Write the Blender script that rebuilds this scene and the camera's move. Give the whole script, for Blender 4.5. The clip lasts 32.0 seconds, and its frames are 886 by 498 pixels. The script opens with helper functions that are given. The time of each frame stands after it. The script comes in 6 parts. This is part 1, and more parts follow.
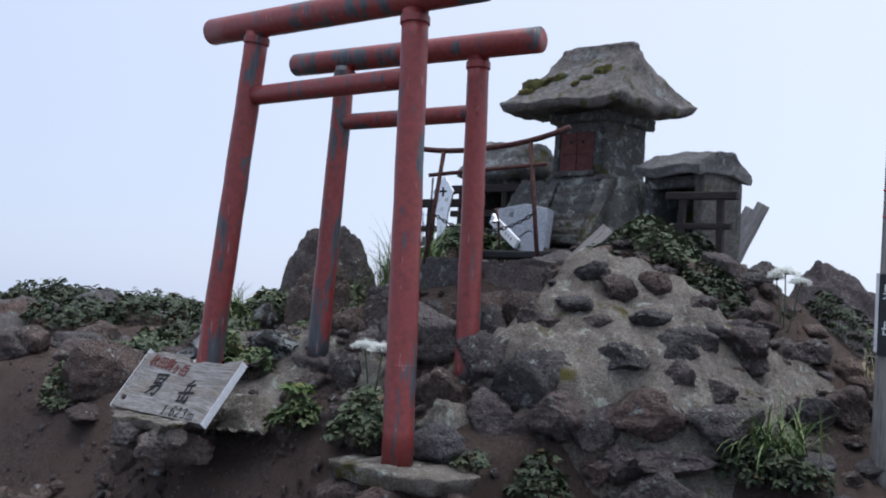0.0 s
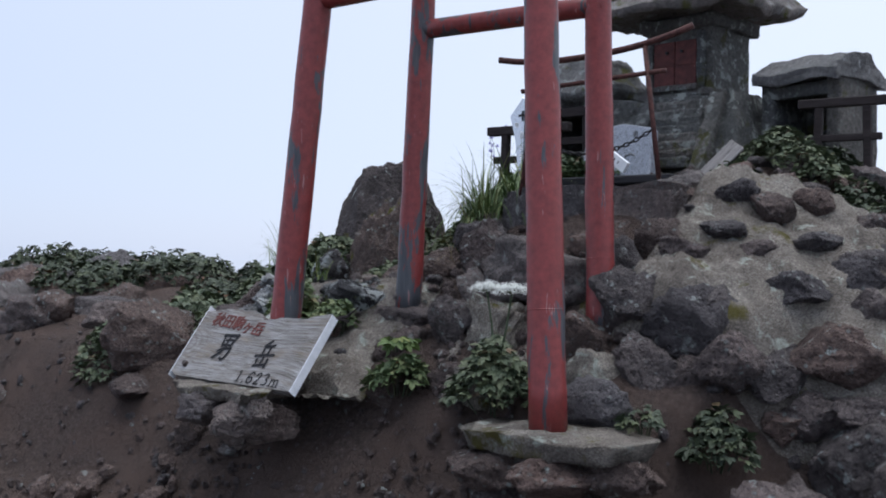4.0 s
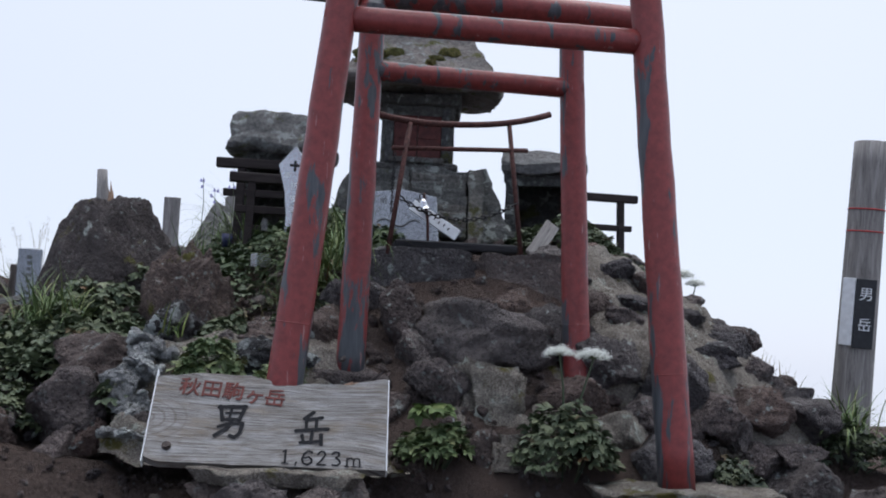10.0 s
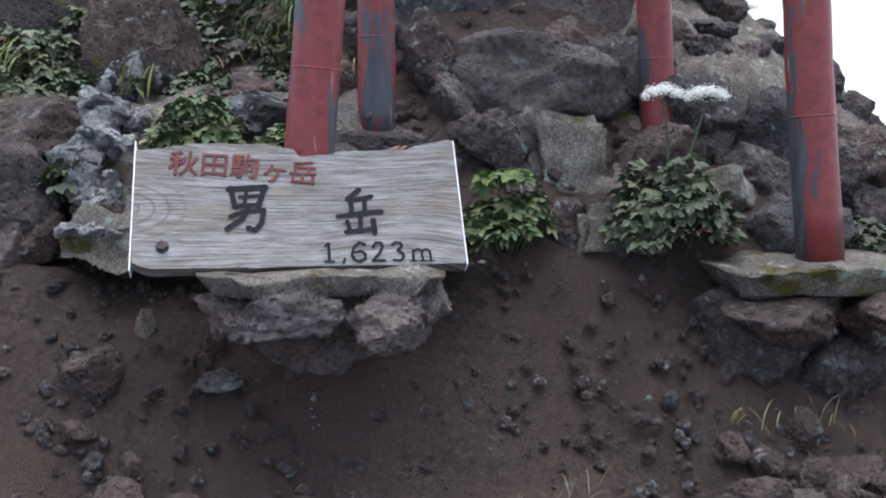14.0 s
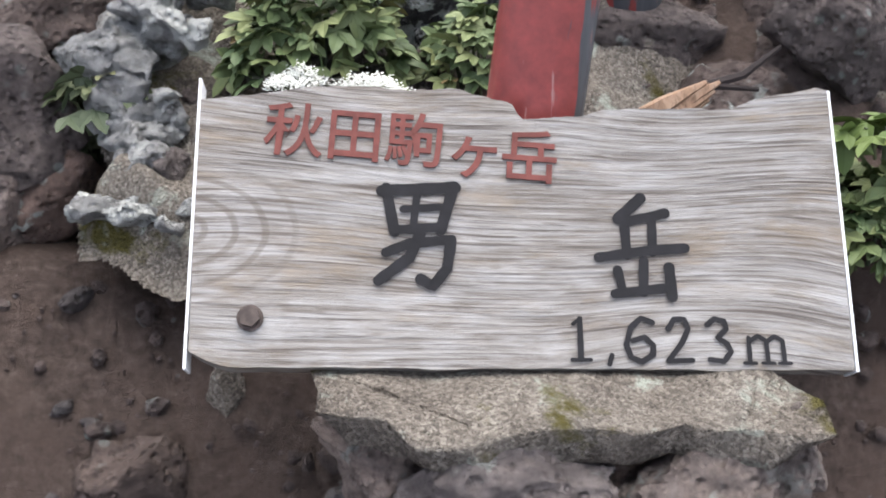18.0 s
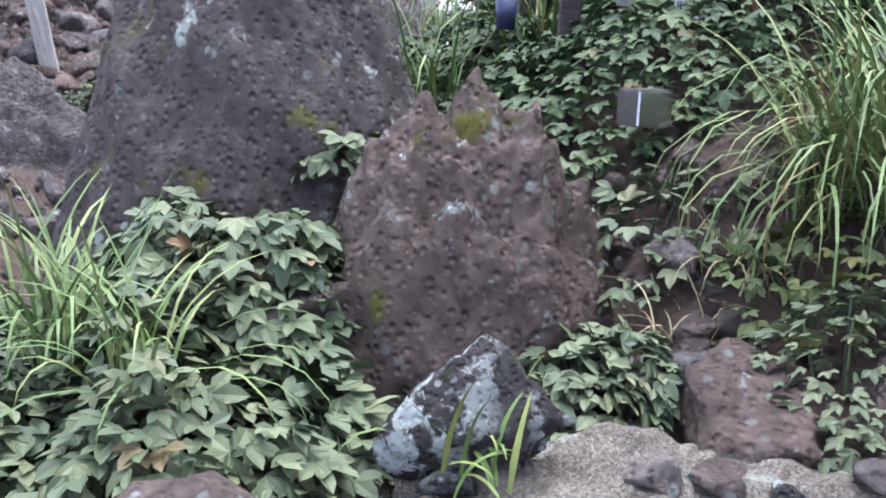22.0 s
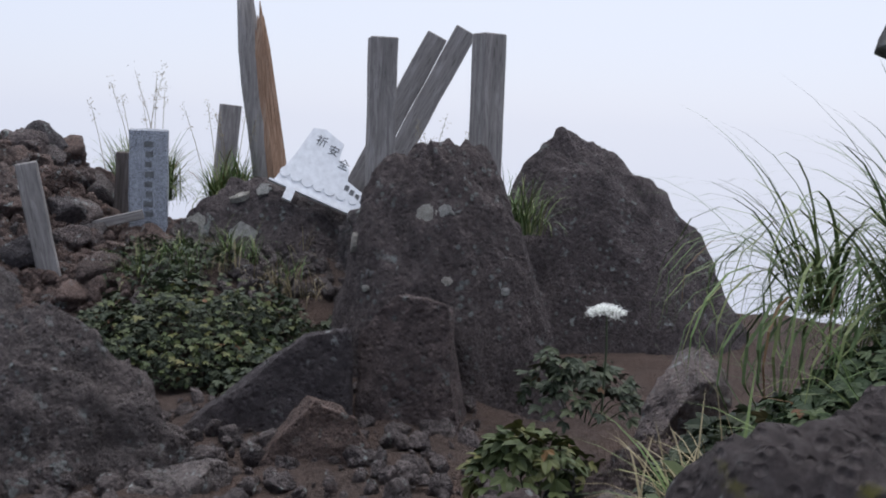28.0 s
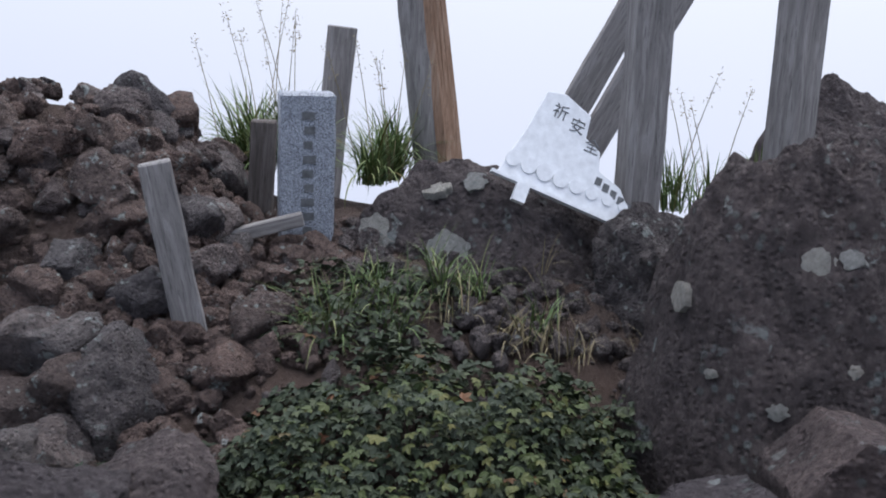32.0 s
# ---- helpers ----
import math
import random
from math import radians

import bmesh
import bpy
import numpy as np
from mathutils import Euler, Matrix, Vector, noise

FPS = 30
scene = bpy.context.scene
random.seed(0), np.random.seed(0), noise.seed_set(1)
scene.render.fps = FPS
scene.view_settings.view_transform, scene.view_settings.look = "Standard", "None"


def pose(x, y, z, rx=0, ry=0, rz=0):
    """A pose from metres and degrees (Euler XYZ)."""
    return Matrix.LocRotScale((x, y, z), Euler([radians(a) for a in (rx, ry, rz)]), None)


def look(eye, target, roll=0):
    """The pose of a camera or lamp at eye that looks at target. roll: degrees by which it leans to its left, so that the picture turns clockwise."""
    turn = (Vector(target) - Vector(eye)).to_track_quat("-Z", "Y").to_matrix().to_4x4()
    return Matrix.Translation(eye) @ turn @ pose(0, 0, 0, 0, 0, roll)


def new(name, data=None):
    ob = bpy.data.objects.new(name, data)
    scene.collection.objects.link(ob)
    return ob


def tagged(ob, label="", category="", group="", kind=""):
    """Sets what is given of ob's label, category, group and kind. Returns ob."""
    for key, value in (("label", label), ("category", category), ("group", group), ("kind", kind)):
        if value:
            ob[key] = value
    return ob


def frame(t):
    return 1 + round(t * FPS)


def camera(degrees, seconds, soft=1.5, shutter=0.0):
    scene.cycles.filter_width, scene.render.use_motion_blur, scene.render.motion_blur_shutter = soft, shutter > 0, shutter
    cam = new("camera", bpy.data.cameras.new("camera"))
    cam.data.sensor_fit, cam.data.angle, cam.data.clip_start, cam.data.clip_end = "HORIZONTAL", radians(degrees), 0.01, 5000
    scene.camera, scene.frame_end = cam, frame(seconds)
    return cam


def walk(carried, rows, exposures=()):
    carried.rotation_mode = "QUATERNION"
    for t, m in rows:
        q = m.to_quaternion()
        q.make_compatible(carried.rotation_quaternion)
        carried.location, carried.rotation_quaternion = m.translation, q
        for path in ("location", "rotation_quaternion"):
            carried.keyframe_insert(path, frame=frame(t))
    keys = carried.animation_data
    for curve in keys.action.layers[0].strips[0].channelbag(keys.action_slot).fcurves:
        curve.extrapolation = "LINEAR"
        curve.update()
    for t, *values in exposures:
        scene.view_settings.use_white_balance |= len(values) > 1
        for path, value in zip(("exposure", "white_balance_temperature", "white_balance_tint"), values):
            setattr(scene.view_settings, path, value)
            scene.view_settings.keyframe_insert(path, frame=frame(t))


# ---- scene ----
from mathutils.bvhtree import BVHTree
cam = camera(44.03, 32.0, soft=1.9)
PATH = [
    (0, (4.417, -2.889, 0.583), (3.065, -1.419, 0.686), 3.5),
    (0.5, (4.41, -2.893, 0.593), (3.078, -1.403, 0.672), 3.5),
    (1, (4.393, -2.899, 0.574), (3.083, -1.389, 0.634), 3.3),
    (1.5, (4.381, -2.919, 0.574), (3.094, -1.389, 0.605), 2.9),
    (2, (4.345, -2.908, 0.562), (3.069, -1.367, 0.569), 2.3),
    (2.5, (4.227, -2.821, 0.549), (2.941, -1.289, 0.539), 1.8),
    (3, (4.045, -2.683, 0.519), (2.724, -1.182, 0.509), 1.2),
    (3.5, (3.81, -2.56, 0.499), (2.449, -1.094, 0.497), 0.8),
    (4, (3.445, -2.648, 0.463), (2.123, -1.147, 0.496), 1.1),
    (4.5, (3.221, -2.707, 0.465), (1.934, -1.177, 0.515), 1.7),
    (6.5, (1.958, -3.332, 0.38), (1.189, -1.49, 0.5), 3.3),
    (7, (1.626, -3.418, 0.339), (0.999, -1.525, 0.493), 3.4),
    (7.5, (1.311, -3.472, 0.336), (0.835, -1.537, 0.512), 3.0),
    (8, (1.005, -3.489, 0.347), (0.684, -1.524, 0.54), 3.3),
    (8.5, (0.759, -3.506, 0.357), (0.58, -1.524, 0.558), 3.3),
    (8.6, (0.72, -3.493, 0.361), (0.565, -1.509, 0.562), 3.3),
    (9, (0.554, -3.493, 0.324), (0.507, -1.505, 0.542), 2.9),
    (9.5, (0.384, -3.482, 0.329), (0.464, -1.494, 0.534), 2.0),
    (10, (0.234, -3.482, 0.364), (0.4, -1.499, 0.557), 2.5),
    (10.5, (0.075, -3.46, 0.4), (0.32, -1.485, 0.589), 3.0),
    (11, (0.006, -3.444, 0.394), (0.282, -1.474, 0.6), 3.0),
    (11.5, (-0.024, -3.43, 0.374), (0.265, -1.463, 0.595), 3.0),
    (12, (-0.048, -3.415, 0.358), (0.259, -1.448, 0.553), 3.1),
    (12.5, (-0.06, -3.362, 0.329), (0.281, -1.395, 0.445), 2.7),
    (13, (-0.062, -3.2, 0.307), (0.292, -1.232, 0.288), 1.9),
    (13.5, (-0.097, -2.81, 0.327), (0.265, -0.854, 0.124), 0.5),
    (15.5, (-0.052, -1.807, 0.356), (0.167, 0.159, 0.065), -0.9),
    (16, (-0.08, -1.59, 0.352), (0.116, 0.368, -0.002), -0.4),
    (16.5, (-0.111, -1.407, 0.415), (0.06, 0.526, -0.07), 0.3),
    (17, (-0.134, -1.229, 0.458), (-0.005, 0.677, -0.135), 0.9),
    (17.5, (-0.162, -1.101, 0.51), (-0.05, 0.775, -0.174), 1.3),
    (18, (-0.167, -1.086, 0.563), (-0.048, 0.776, -0.157), 1.5),
    (18.5, (-0.163, -1.086, 0.602), (-0.046, 0.765, -0.148), 1.5),
    (19, (-0.176, -1.082, 0.618), (-0.038, 0.766, -0.133), 1.8),
    (19.5, (-0.192, -1.072, 0.641), (-0.035, 0.771, -0.119), 2.3),
    (20, (-0.224, -1.048, 0.676), (-0.033, 0.8, -0.066), 2.8),
    (20.5, (-0.239, -0.948, 0.75), (-0.083, 0.909, 0.025), 2.5),
    (21, (-0.238, -0.791, 0.808), (-0.215, 1.118, 0.213), 3.8),
    (21.5, (-0.323, -0.518, 0.889), (-0.429, 1.412, 0.375), 3.5),
    (22, (-0.462, -0.249, 0.908), (-0.522, 1.706, 0.489), 2.8),
    (22.5, (-0.506, 0.005, 0.998), (-0.311, 1.965, 0.654), 3.3),
    (23, (-0.516, 0.001, 1.091), (-0.029, 1.937, 0.974), 2.7),
    (23.5, (-0.669, 0.085, 1.166), (0.122, 1.921, 1.215), 2.0),
    (24, (-0.743, 0.149, 1.279), (0.132, 1.946, 1.36), 3.2),
    (24.5, (-0.783, 0.194, 1.328), (0.125, 1.973, 1.424), 3.3),
    (26.5, (-0.978, 0.261, 1.278), (-0.271, 2.131, 1.245), 3.8),
    (27, (-1.076, 0.422, 1.275), (-0.556, 2.351, 1.175), 4.0),
    (27.5, (-1.154, 0.695, 1.306), (-0.886, 2.669, 1.127), 1.6),
    (28, (-1.371, 0.866, 1.288), (-1.284, 2.851, 1.056), 2.0),
    (28.5, (-1.726, 1.114, 1.367), (-1.696, 3.079, 0.998), 2.7),
    (29, (-1.93, 1.476, 1.418), (-1.953, 3.434, 1.008), 2.7),
    (29.5, (-2.125, 1.905, 1.438), (-2.157, 3.865, 1.042), 2.4),
    (30, (-2.218, 2.134, 1.484), (-2.29, 4.098, 1.113), 1.6),
    (30.5, (-2.408, 2.364, 1.526), (-2.423, 4.329, 1.157), 1.7),
    (31, (-2.483, 2.586, 1.572), (-2.444, 4.545, 1.171), 1.7),
    (31.5, (-2.516, 2.737, 1.584), (-2.42, 4.688, 1.151), 2.0),
    (32, (-2.531, 2.825, 1.579), (-2.382, 4.766, 1.122), 2.4),
]
EXPOSURES = [(0, 0.2, 5900, 10), (4.5, 0.25, 5950, 10), (6.5, 0.2, 6000, 10), (8, 0.15, 6000, 10), (9, -0.05, 6000, 10), (10, 0.15, 6050, 10), (12, 0.08, 6050, 10), (13, 0.35, 5600, 10), (13.5, 0.55, 5750, 10),
             (15.5, 1.8, 6550, 12), (16.5, 1.75, 6600, 12), (19, 1.4, 6750, 11), (20.5, 1.55, 6700, 11), (21, 1.75, 6450, 10), (22, 1.95, 5800, 13), (23, 1.65, 5950, 13), (24, 1.12, 6050, 11), (24.5, 0.9, 6000, 11),
             (26.5, 0.25, 6200, 12), (28, 0.1, 6150, 12), (29, 0.3, 6050, 11), (30, 0.3, 6000, 12), (32, 0.3, 6000, 12)]
walk(cam, [(t, look(eye, target, roll)) for t, eye, target, roll in PATH], EXPOSURES)

# ---- daylight: inside thin cloud ----
world = bpy.data.worlds.new("sky")
scene.world = world
world.use_nodes = True
wn, wl = world.node_tree.nodes, world.node_tree.links
wn.clear()
w_out = wn.new("ShaderNodeOutputWorld")
w_sky = wn.new("ShaderNodeTexSky")
w_sky.sky_type = "NISHITA"
w_sky.sun_disc = False
w_sky.sun_elevation, w_sky.sun_rotation = radians(82), radians(39)
w_b1 = wn.new("ShaderNodeBackground")
w_b1.inputs["Strength"].default_value = 0.02
w_b2 = wn.new("ShaderNodeBackground")
w_b2.inputs["Strength"].default_value = 0.78
w_add = wn.new("ShaderNodeAddShader")
# cloud: a touch brighter towards the sun, greyer low down
w_co = wn.new("ShaderNodeTexCoord")
w_map = wn.new("ShaderNodeVectorMath")
w_map.operation = "DOT_PRODUCT"
w_map.inputs[1].default_value = (0.18, 0.62, 0.76)
w_ramp = wn.new("ShaderNodeValToRGB")
w_ramp.color_ramp.elements[0].position, w_ramp.color_ramp.elements[0].color = 0.0, (0.60, 0.655, 0.80, 1)
w_ramp.color_ramp.elements[1].position, w_ramp.color_ramp.elements[1].color = 1.0, (1.0, 1.0, 1.06, 1)
wl.new(w_co.outputs["Generated"], w_map.inputs[0])
wl.new(w_map.outputs["Value"], w_ramp.inputs["Fac"])
wl.new(w_ramp.outputs["Color"], w_b2.inputs["Color"])
wl.new(w_sky.outputs["Color"], w_b1.inputs["Color"])
wl.new(w_b1.outputs[0], w_add.inputs[0])
wl.new(w_b2.outputs[0], w_add.inputs[1])
wl.new(w_add.outputs[0], w_out.inputs["Surface"])
sun = new("sun", bpy.data.lights.new("sun", "SUN"))
sun.data.energy, sun.data.angle, sun.data.color = 2.7, radians(70), (1.0, 0.97, 0.93)
sun.matrix_world = look((0.8, 1.0, 10), (0, 0, 0))


# ---- materials ----
def material(name, rough=0.8, metal=0.0, spec=0.4):
    m = bpy.data.materials.new(name)
    m.use_nodes = True
    n = m.node_tree.nodes
    b = n["Principled BSDF"]
    b.inputs["Roughness"].default_value, b.inputs["Metallic"].default_value = rough, metal
    b.inputs["Specular IOR Level"].default_value = spec
    return m, n, m.node_tree.links, b


def coords(n, l, scale, kind="Object"):
    c = n.new("ShaderNodeTexCoord")
    mp = n.new("ShaderNodeMapping")
    mp.inputs["Scale"].default_value = scale if isinstance(scale, tuple) else (scale,) * 3
    l.new(c.outputs[kind], mp.inputs["Vector"])
    return mp.outputs["Vector"]


def world_coords(n, l, scale=1.0):
    g = n.new("ShaderNodeNewGeometry")
    mp = n.new("ShaderNodeMapping")
    mp.inputs["Scale"].default_value = scale if isinstance(scale, tuple) else (scale,) * 3
    l.new(g.outputs["Position"], mp.inputs["Vector"])
    return mp.outputs["Vector"]


def noise_tex(n, l, vec, scale, detail=6, rough=0.6, dist=0.0):
    t = n.new("ShaderNodeTexNoise")
    t.inputs["Scale"].default_value, t.inputs["Detail"].default_value = scale, detail
    t.inputs["Roughness"].default_value, t.inputs["Distortion"].default_value = rough, dist
    l.new(vec, t.inputs["Vector"])
    return t.outputs["Fac"]


def ramp(n, l, fac, *stops):
    r = n.new("ShaderNodeValToRGB")
    e = r.color_ramp.elements
    while len(e) < len(stops):
        e.new(0.5)
    for k, (p, c) in zip(e, stops):
        k.position, k.color = p, (*c, 1) if len(c) == 3 else c
    l.new(fac, r.inputs["Fac"])
    return r.outputs["Color"]


def mix(n, l, fac, a, b, blend="MIX"):
    x = n.new("ShaderNodeMix")
    x.data_type, x.blend_type = "RGBA", blend
    for v, i in ((fac, 0), (a, 6), (b, 7)):
        if isinstance(v, (int, float)):
            x.inputs[i].default_value = v
        elif isinstance(v, tuple):
            x.inputs[i].default_value = (*v, 1)
        else:
            l.new(v, x.inputs[i])
    return x.outputs[2]


def bump(n, l, b, height, strength=0.5, dist=0.01, before=None):
    k = n.new("ShaderNodeBump")
    k.inputs["Strength"].default_value, k.inputs["Distance"].default_value = strength, dist
    l.new(height, k.inputs["Height"])
    if before:
        l.new(before, k.inputs["Normal"])
    l.new(k.outputs["Normal"], b.inputs["Normal"])
    return k.outputs["Normal"]


def mask(n, l, fac, lo, hi):
    m = n.new("ShaderNodeMapRange")
    m.inputs["From Min"].default_value, m.inputs["From Max"].default_value = lo, hi
    l.new(fac, m.inputs["Value"])
    return m.outputs["Result"]


def rock_material(name, dark, mid, light, lichen=(0.42, 0.45, 0.43), amount=0.62, moss=None, pits=True, rough=0.85, moss_at=0.58, size=1.0):
    m, n, l, b = material(name, rough, spec=0.3)
    v = world_coords(n, l, 1.0 / size)
    oi = n.new("ShaderNodeObjectInfo")
    big = noise_tex(n, l, v, 5, 5, 0.6)
    fine = noise_tex(n, l, v, 46, 8, 0.7)
    c = ramp(n, l, fine, (0.3, dark), (0.55, mid), (0.8, light))
    tint = ramp(n, l, oi.outputs["Random"], (0.0, (0.72, 0.72, 0.76)), (0.5, (1.0, 0.95, 0.92)), (1.0, (1.25, 1.08, 1.0)))
    c = mix(n, l, 1.0, c, tint, "MULTIPLY")
    c = mix(n, l, mask(n, l, big, 0.4, 0.7), c, mix(n, l, 0.5, c, dark), "MIX")
    ws = n.new("ShaderNodeTexVoronoi")
    ws.inputs["Scale"].default_value = 34
    ws.inputs["Randomness"].default_value = 1.0
    l.new(v, ws.inputs["Vector"])
    dots = n.new("ShaderNodeMath")
    dots.operation = "MULTIPLY"
    l.new(mask(n, l, ws.outputs["Distance"], 0.34, 0.22), dots.inputs[0])
    l.new(mask(n, l, noise_tex(n, l, v, 8, 4, 0.6), 0.52, 0.62), dots.inputs[1])
    c = mix(n, l, dots.outputs[0], c, tuple(0.55 * k for k in lichen))
    li = noise_tex(n, l, v, 17, 6, 0.62, 0.3)
    li2 = noise_tex(n, l, v, 3.1, 3, 0.5)
    spots = n.new("ShaderNodeMath")
    spots.operation = "MULTIPLY"
    l.new(mask(n, l, li, amount, amount + 0.05), spots.inputs[0])
    l.new(mask(n, l, li2, 0.42, 0.55), spots.inputs[1])
    c = mix(n, l, spots.outputs[0], c, mix(n, l, fine, lichen, tuple(0.6 * k for k in lichen)))
    if moss:
        c = mix(n, l, mask(n, l, noise_tex(n, l, v, 7.3, 6, 0.65), moss_at, moss_at + 0.08), c, mix(n, l, fine, moss, tuple(0.45 * k for k in moss)))
    l.new(c, b.inputs["Base Color"])
    nb = bump(n, l, b, noise_tex(n, l, v, 9, 10, 0.72, 0.4), 1.0, 0.09)
    nb = bump(n, l, b, noise_tex(n, l, v, 70, 8, 0.75), 0.9, 0.018, nb)
    if pits:
        w = n.new("ShaderNodeTexVoronoi")
        w.inputs["Scale"].default_value = 55
        l.new(v, w.inputs["Vector"])
        bump(n, l, b, mask(n, l, w.outputs["Distance"], 0.1, 0.42), 0.7, 0.012, nb)
    return m


LAVA = rock_material("dark_lava", (0.042, 0.038, 0.041), (0.145, 0.132, 0.133), (0.28, 0.26, 0.255))
LAVA_RED = rock_material("brown_lava", (0.05, 0.039, 0.037), (0.165, 0.130, 0.118), (0.29, 0.24, 0.22), amount=0.60)
CRAG = rock_material("purple_grey_crag", (0.040, 0.034, 0.036), (0.125, 0.108, 0.109), (0.25, 0.225, 0.22), lichen=(0.32, 0.34, 0.33), amount=0.62, size=1.5)
SPOTTED = rock_material("lichen_spotted_crag", (0.045, 0.040, 0.041), (0.14, 0.126, 0.126), (0.27, 0.25, 0.245), lichen=(0.36, 0.39, 0.38), amount=0.59, size=1.2)
LEDGE_LAVA = rock_material("pitted_grey_brown_lava", (0.10, 0.085, 0.08), (0.28, 0.245, 0.23), (0.43, 0.39, 0.365), lichen=(0.40, 0.41, 0.38), amount=0.60)
STONE = rock_material("grey_andesite", (0.08, 0.075, 0.077), (0.20, 0.185, 0.182), (0.34, 0.32, 0.31), amount=0.60)
LICHENED = rock_material("lichened_rock", (0.15, 0.155, 0.155), (0.38, 0.395, 0.395), (0.58, 0.60, 0.60), lichen=(0.70, 0.73, 0.71), amount=0.46)
MOSSY = rock_material("mossy_rock", (0.042, 0.035, 0.034), (0.135, 0.113, 0.106), (0.26, 0.235, 0.22), moss=(0.16, 0.15, 0.03), amount=0.60, moss_at=0.60)
SHRINE = rock_material("weathered_shrine_stone", (0.065, 0.07, 0.068), (0.165, 0.172, 0.168), (0.30, 0.305, 0.295), lichen=(0.42, 0.45, 0.42), amount=0.55, moss=(0.12, 0.12, 0.045), pits=False)
ROOF = rock_material("mossy_roof_stone", (0.10, 0.103, 0.105), (0.225, 0.23, 0.23), (0.36, 0.37, 0.37), lichen=(0.42, 0.445, 0.435), amount=0.54, moss=(0.15, 0.15, 0.045), pits=False, moss_at=0.57)
MOSS = rock_material("yellow_green_moss", (0.07, 0.07, 0.025), (0.165, 0.165, 0.055), (0.28, 0.275, 0.10), lichen=(0.24, 0.24, 0.08), amount=0.66, pits=False, rough=0.95)
PALE_ROOF = rock_material("pale_roof_stone", (0.12, 0.125, 0.13), (0.25, 0.255, 0.258), (0.38, 0.39, 0.39), lichen=(0.5, 0.52, 0.51), amount=0.6, pits=False)


def mortar():
    """Pale tan mortar full of small grit, with grey-green lichen and a little moss."""
    m, n, l, b = material("gritty_mortar", 0.92, spec=0.2)
    v = world_coords(n, l)
    big = noise_tex(n, l, v, 6, 6, 0.65)
    fine = noise_tex(n, l, v, 90, 6, 0.75)
    c = ramp(n, l, big, (0.3, (0.15, 0.13, 0.115)), (0.5, (0.27, 0.245, 0.215)), (0.72, (0.40, 0.375, 0.335)))
    c = mix(n, l, mask(n, l, fine, 0.35, 0.7), mix(n, l, 0.55, c, (0.10, 0.085, 0.075)), c)
    grit = n.new("ShaderNodeTexVoronoi")
    grit.inputs["Scale"].default_value = 240
    l.new(v, grit.inputs["Vector"])
    tone = ramp(n, l, grit.outputs["Color"], (0.2, (0.35, 0.32, 0.30)), (0.5, (0.85, 0.82, 0.78)), (0.8, (1.5, 1.5, 1.45)))
    c = mix(n, l, 0.55, c, mix(n, l, 1.0, c, tone, "MULTIPLY"))
    li = mask(n, l, noise_tex(n, l, v, 11, 7, 0.7, 0.4), 0.58, 0.66)
    c = mix(n, l, li, c, mix(n, l, fine, (0.50, 0.53, 0.47), (0.30, 0.33, 0.28)))
    c = mix(n, l, mask(n, l, noise_tex(n, l, v, 4.3, 7, 0.68, 0.2), 0.58, 0.65), c, mix(n, l, fine, (0.15, 0.13, 0.035), (0.06, 0.055, 0.02)))
    l.new(c, b.inputs["Base Color"])
    nb = bump(n, l, b, noise_tex(n, l, v, 14, 9, 0.7), 0.9, 0.05)
    nb = bump(n, l, b, mask(n, l, grit.outputs["Distance"], 0.0, 0.6), 0.8, -0.006, nb)
    bump(n, l, b, fine, 0.6, 0.01, nb)
    return m


CONCRETE = mortar()
BLACKLICHEN = rock_material("black_rock_white_lichen", (0.016, 0.016, 0.018), (0.055, 0.055, 0.06), (0.13, 0.13, 0.135), lichen=(0.54, 0.58, 0.57), amount=0.48, moss=(0.18, 0.20, 0.035), moss_at=0.60, size=0.55)
LICHEN = rock_material("white_lichen", (0.27, 0.275, 0.255), (0.43, 0.435, 0.405), (0.56, 0.565, 0.53), amount=0.9, pits=False)


def earth():
    m, n, l, b = material("dark_volcanic_earth", 0.95, spec=0.15)
    v = world_coords(n, l)
    f = noise_tex(n, l, v, 60, 9, 0.75)
    g = noise_tex(n, l, v, 3.0, 5, 0.6)
    c = ramp(n, l, f, (0.3, (0.034, 0.025, 0.022)), (0.55, (0.105, 0.080, 0.070)), (0.85, (0.24, 0.195, 0.17)))
    c = mix(n, l, mask(n, l, g, 0.4, 0.65), c, (0.112, 0.080, 0.067))
    l.new(c, b.inputs["Base Color"])
    nb = bump(n, l, b, noise_tex(n, l, v, 22, 9, 0.75), 1.0, 0.06)
    bump(n, l, b, noise_tex(n, l, v, 130, 6, 0.75), 0.9, 0.012, nb)
    return m


EARTH = earth()


def wood(name, a, b_, c_, red=None, axis=0):
    m, n, l, b = material(name, 0.8, spec=0.25)
    sc = [14.0, 14.0, 14.0]
    sc[axis] = 1.2
    v = coords(n, l, tuple(sc))
    g = noise_tex(n, l, v, 2.2, 8, 0.65, 1.2)
    g2 = noise_tex(n, l, v, 9.0, 6, 0.7, 0.4)
    c = ramp(n, l, g, (0.28, a), (0.5, b_), (0.72, c_))
    c = mix(n, l, mask(n, l, g2, 0.52, 0.75), c, tuple(0.45 * k for k in a))
    l.new(c, b.inputs["Base Color"])
    bump(n, l, b, g2, 0.6, 0.006)
    return m


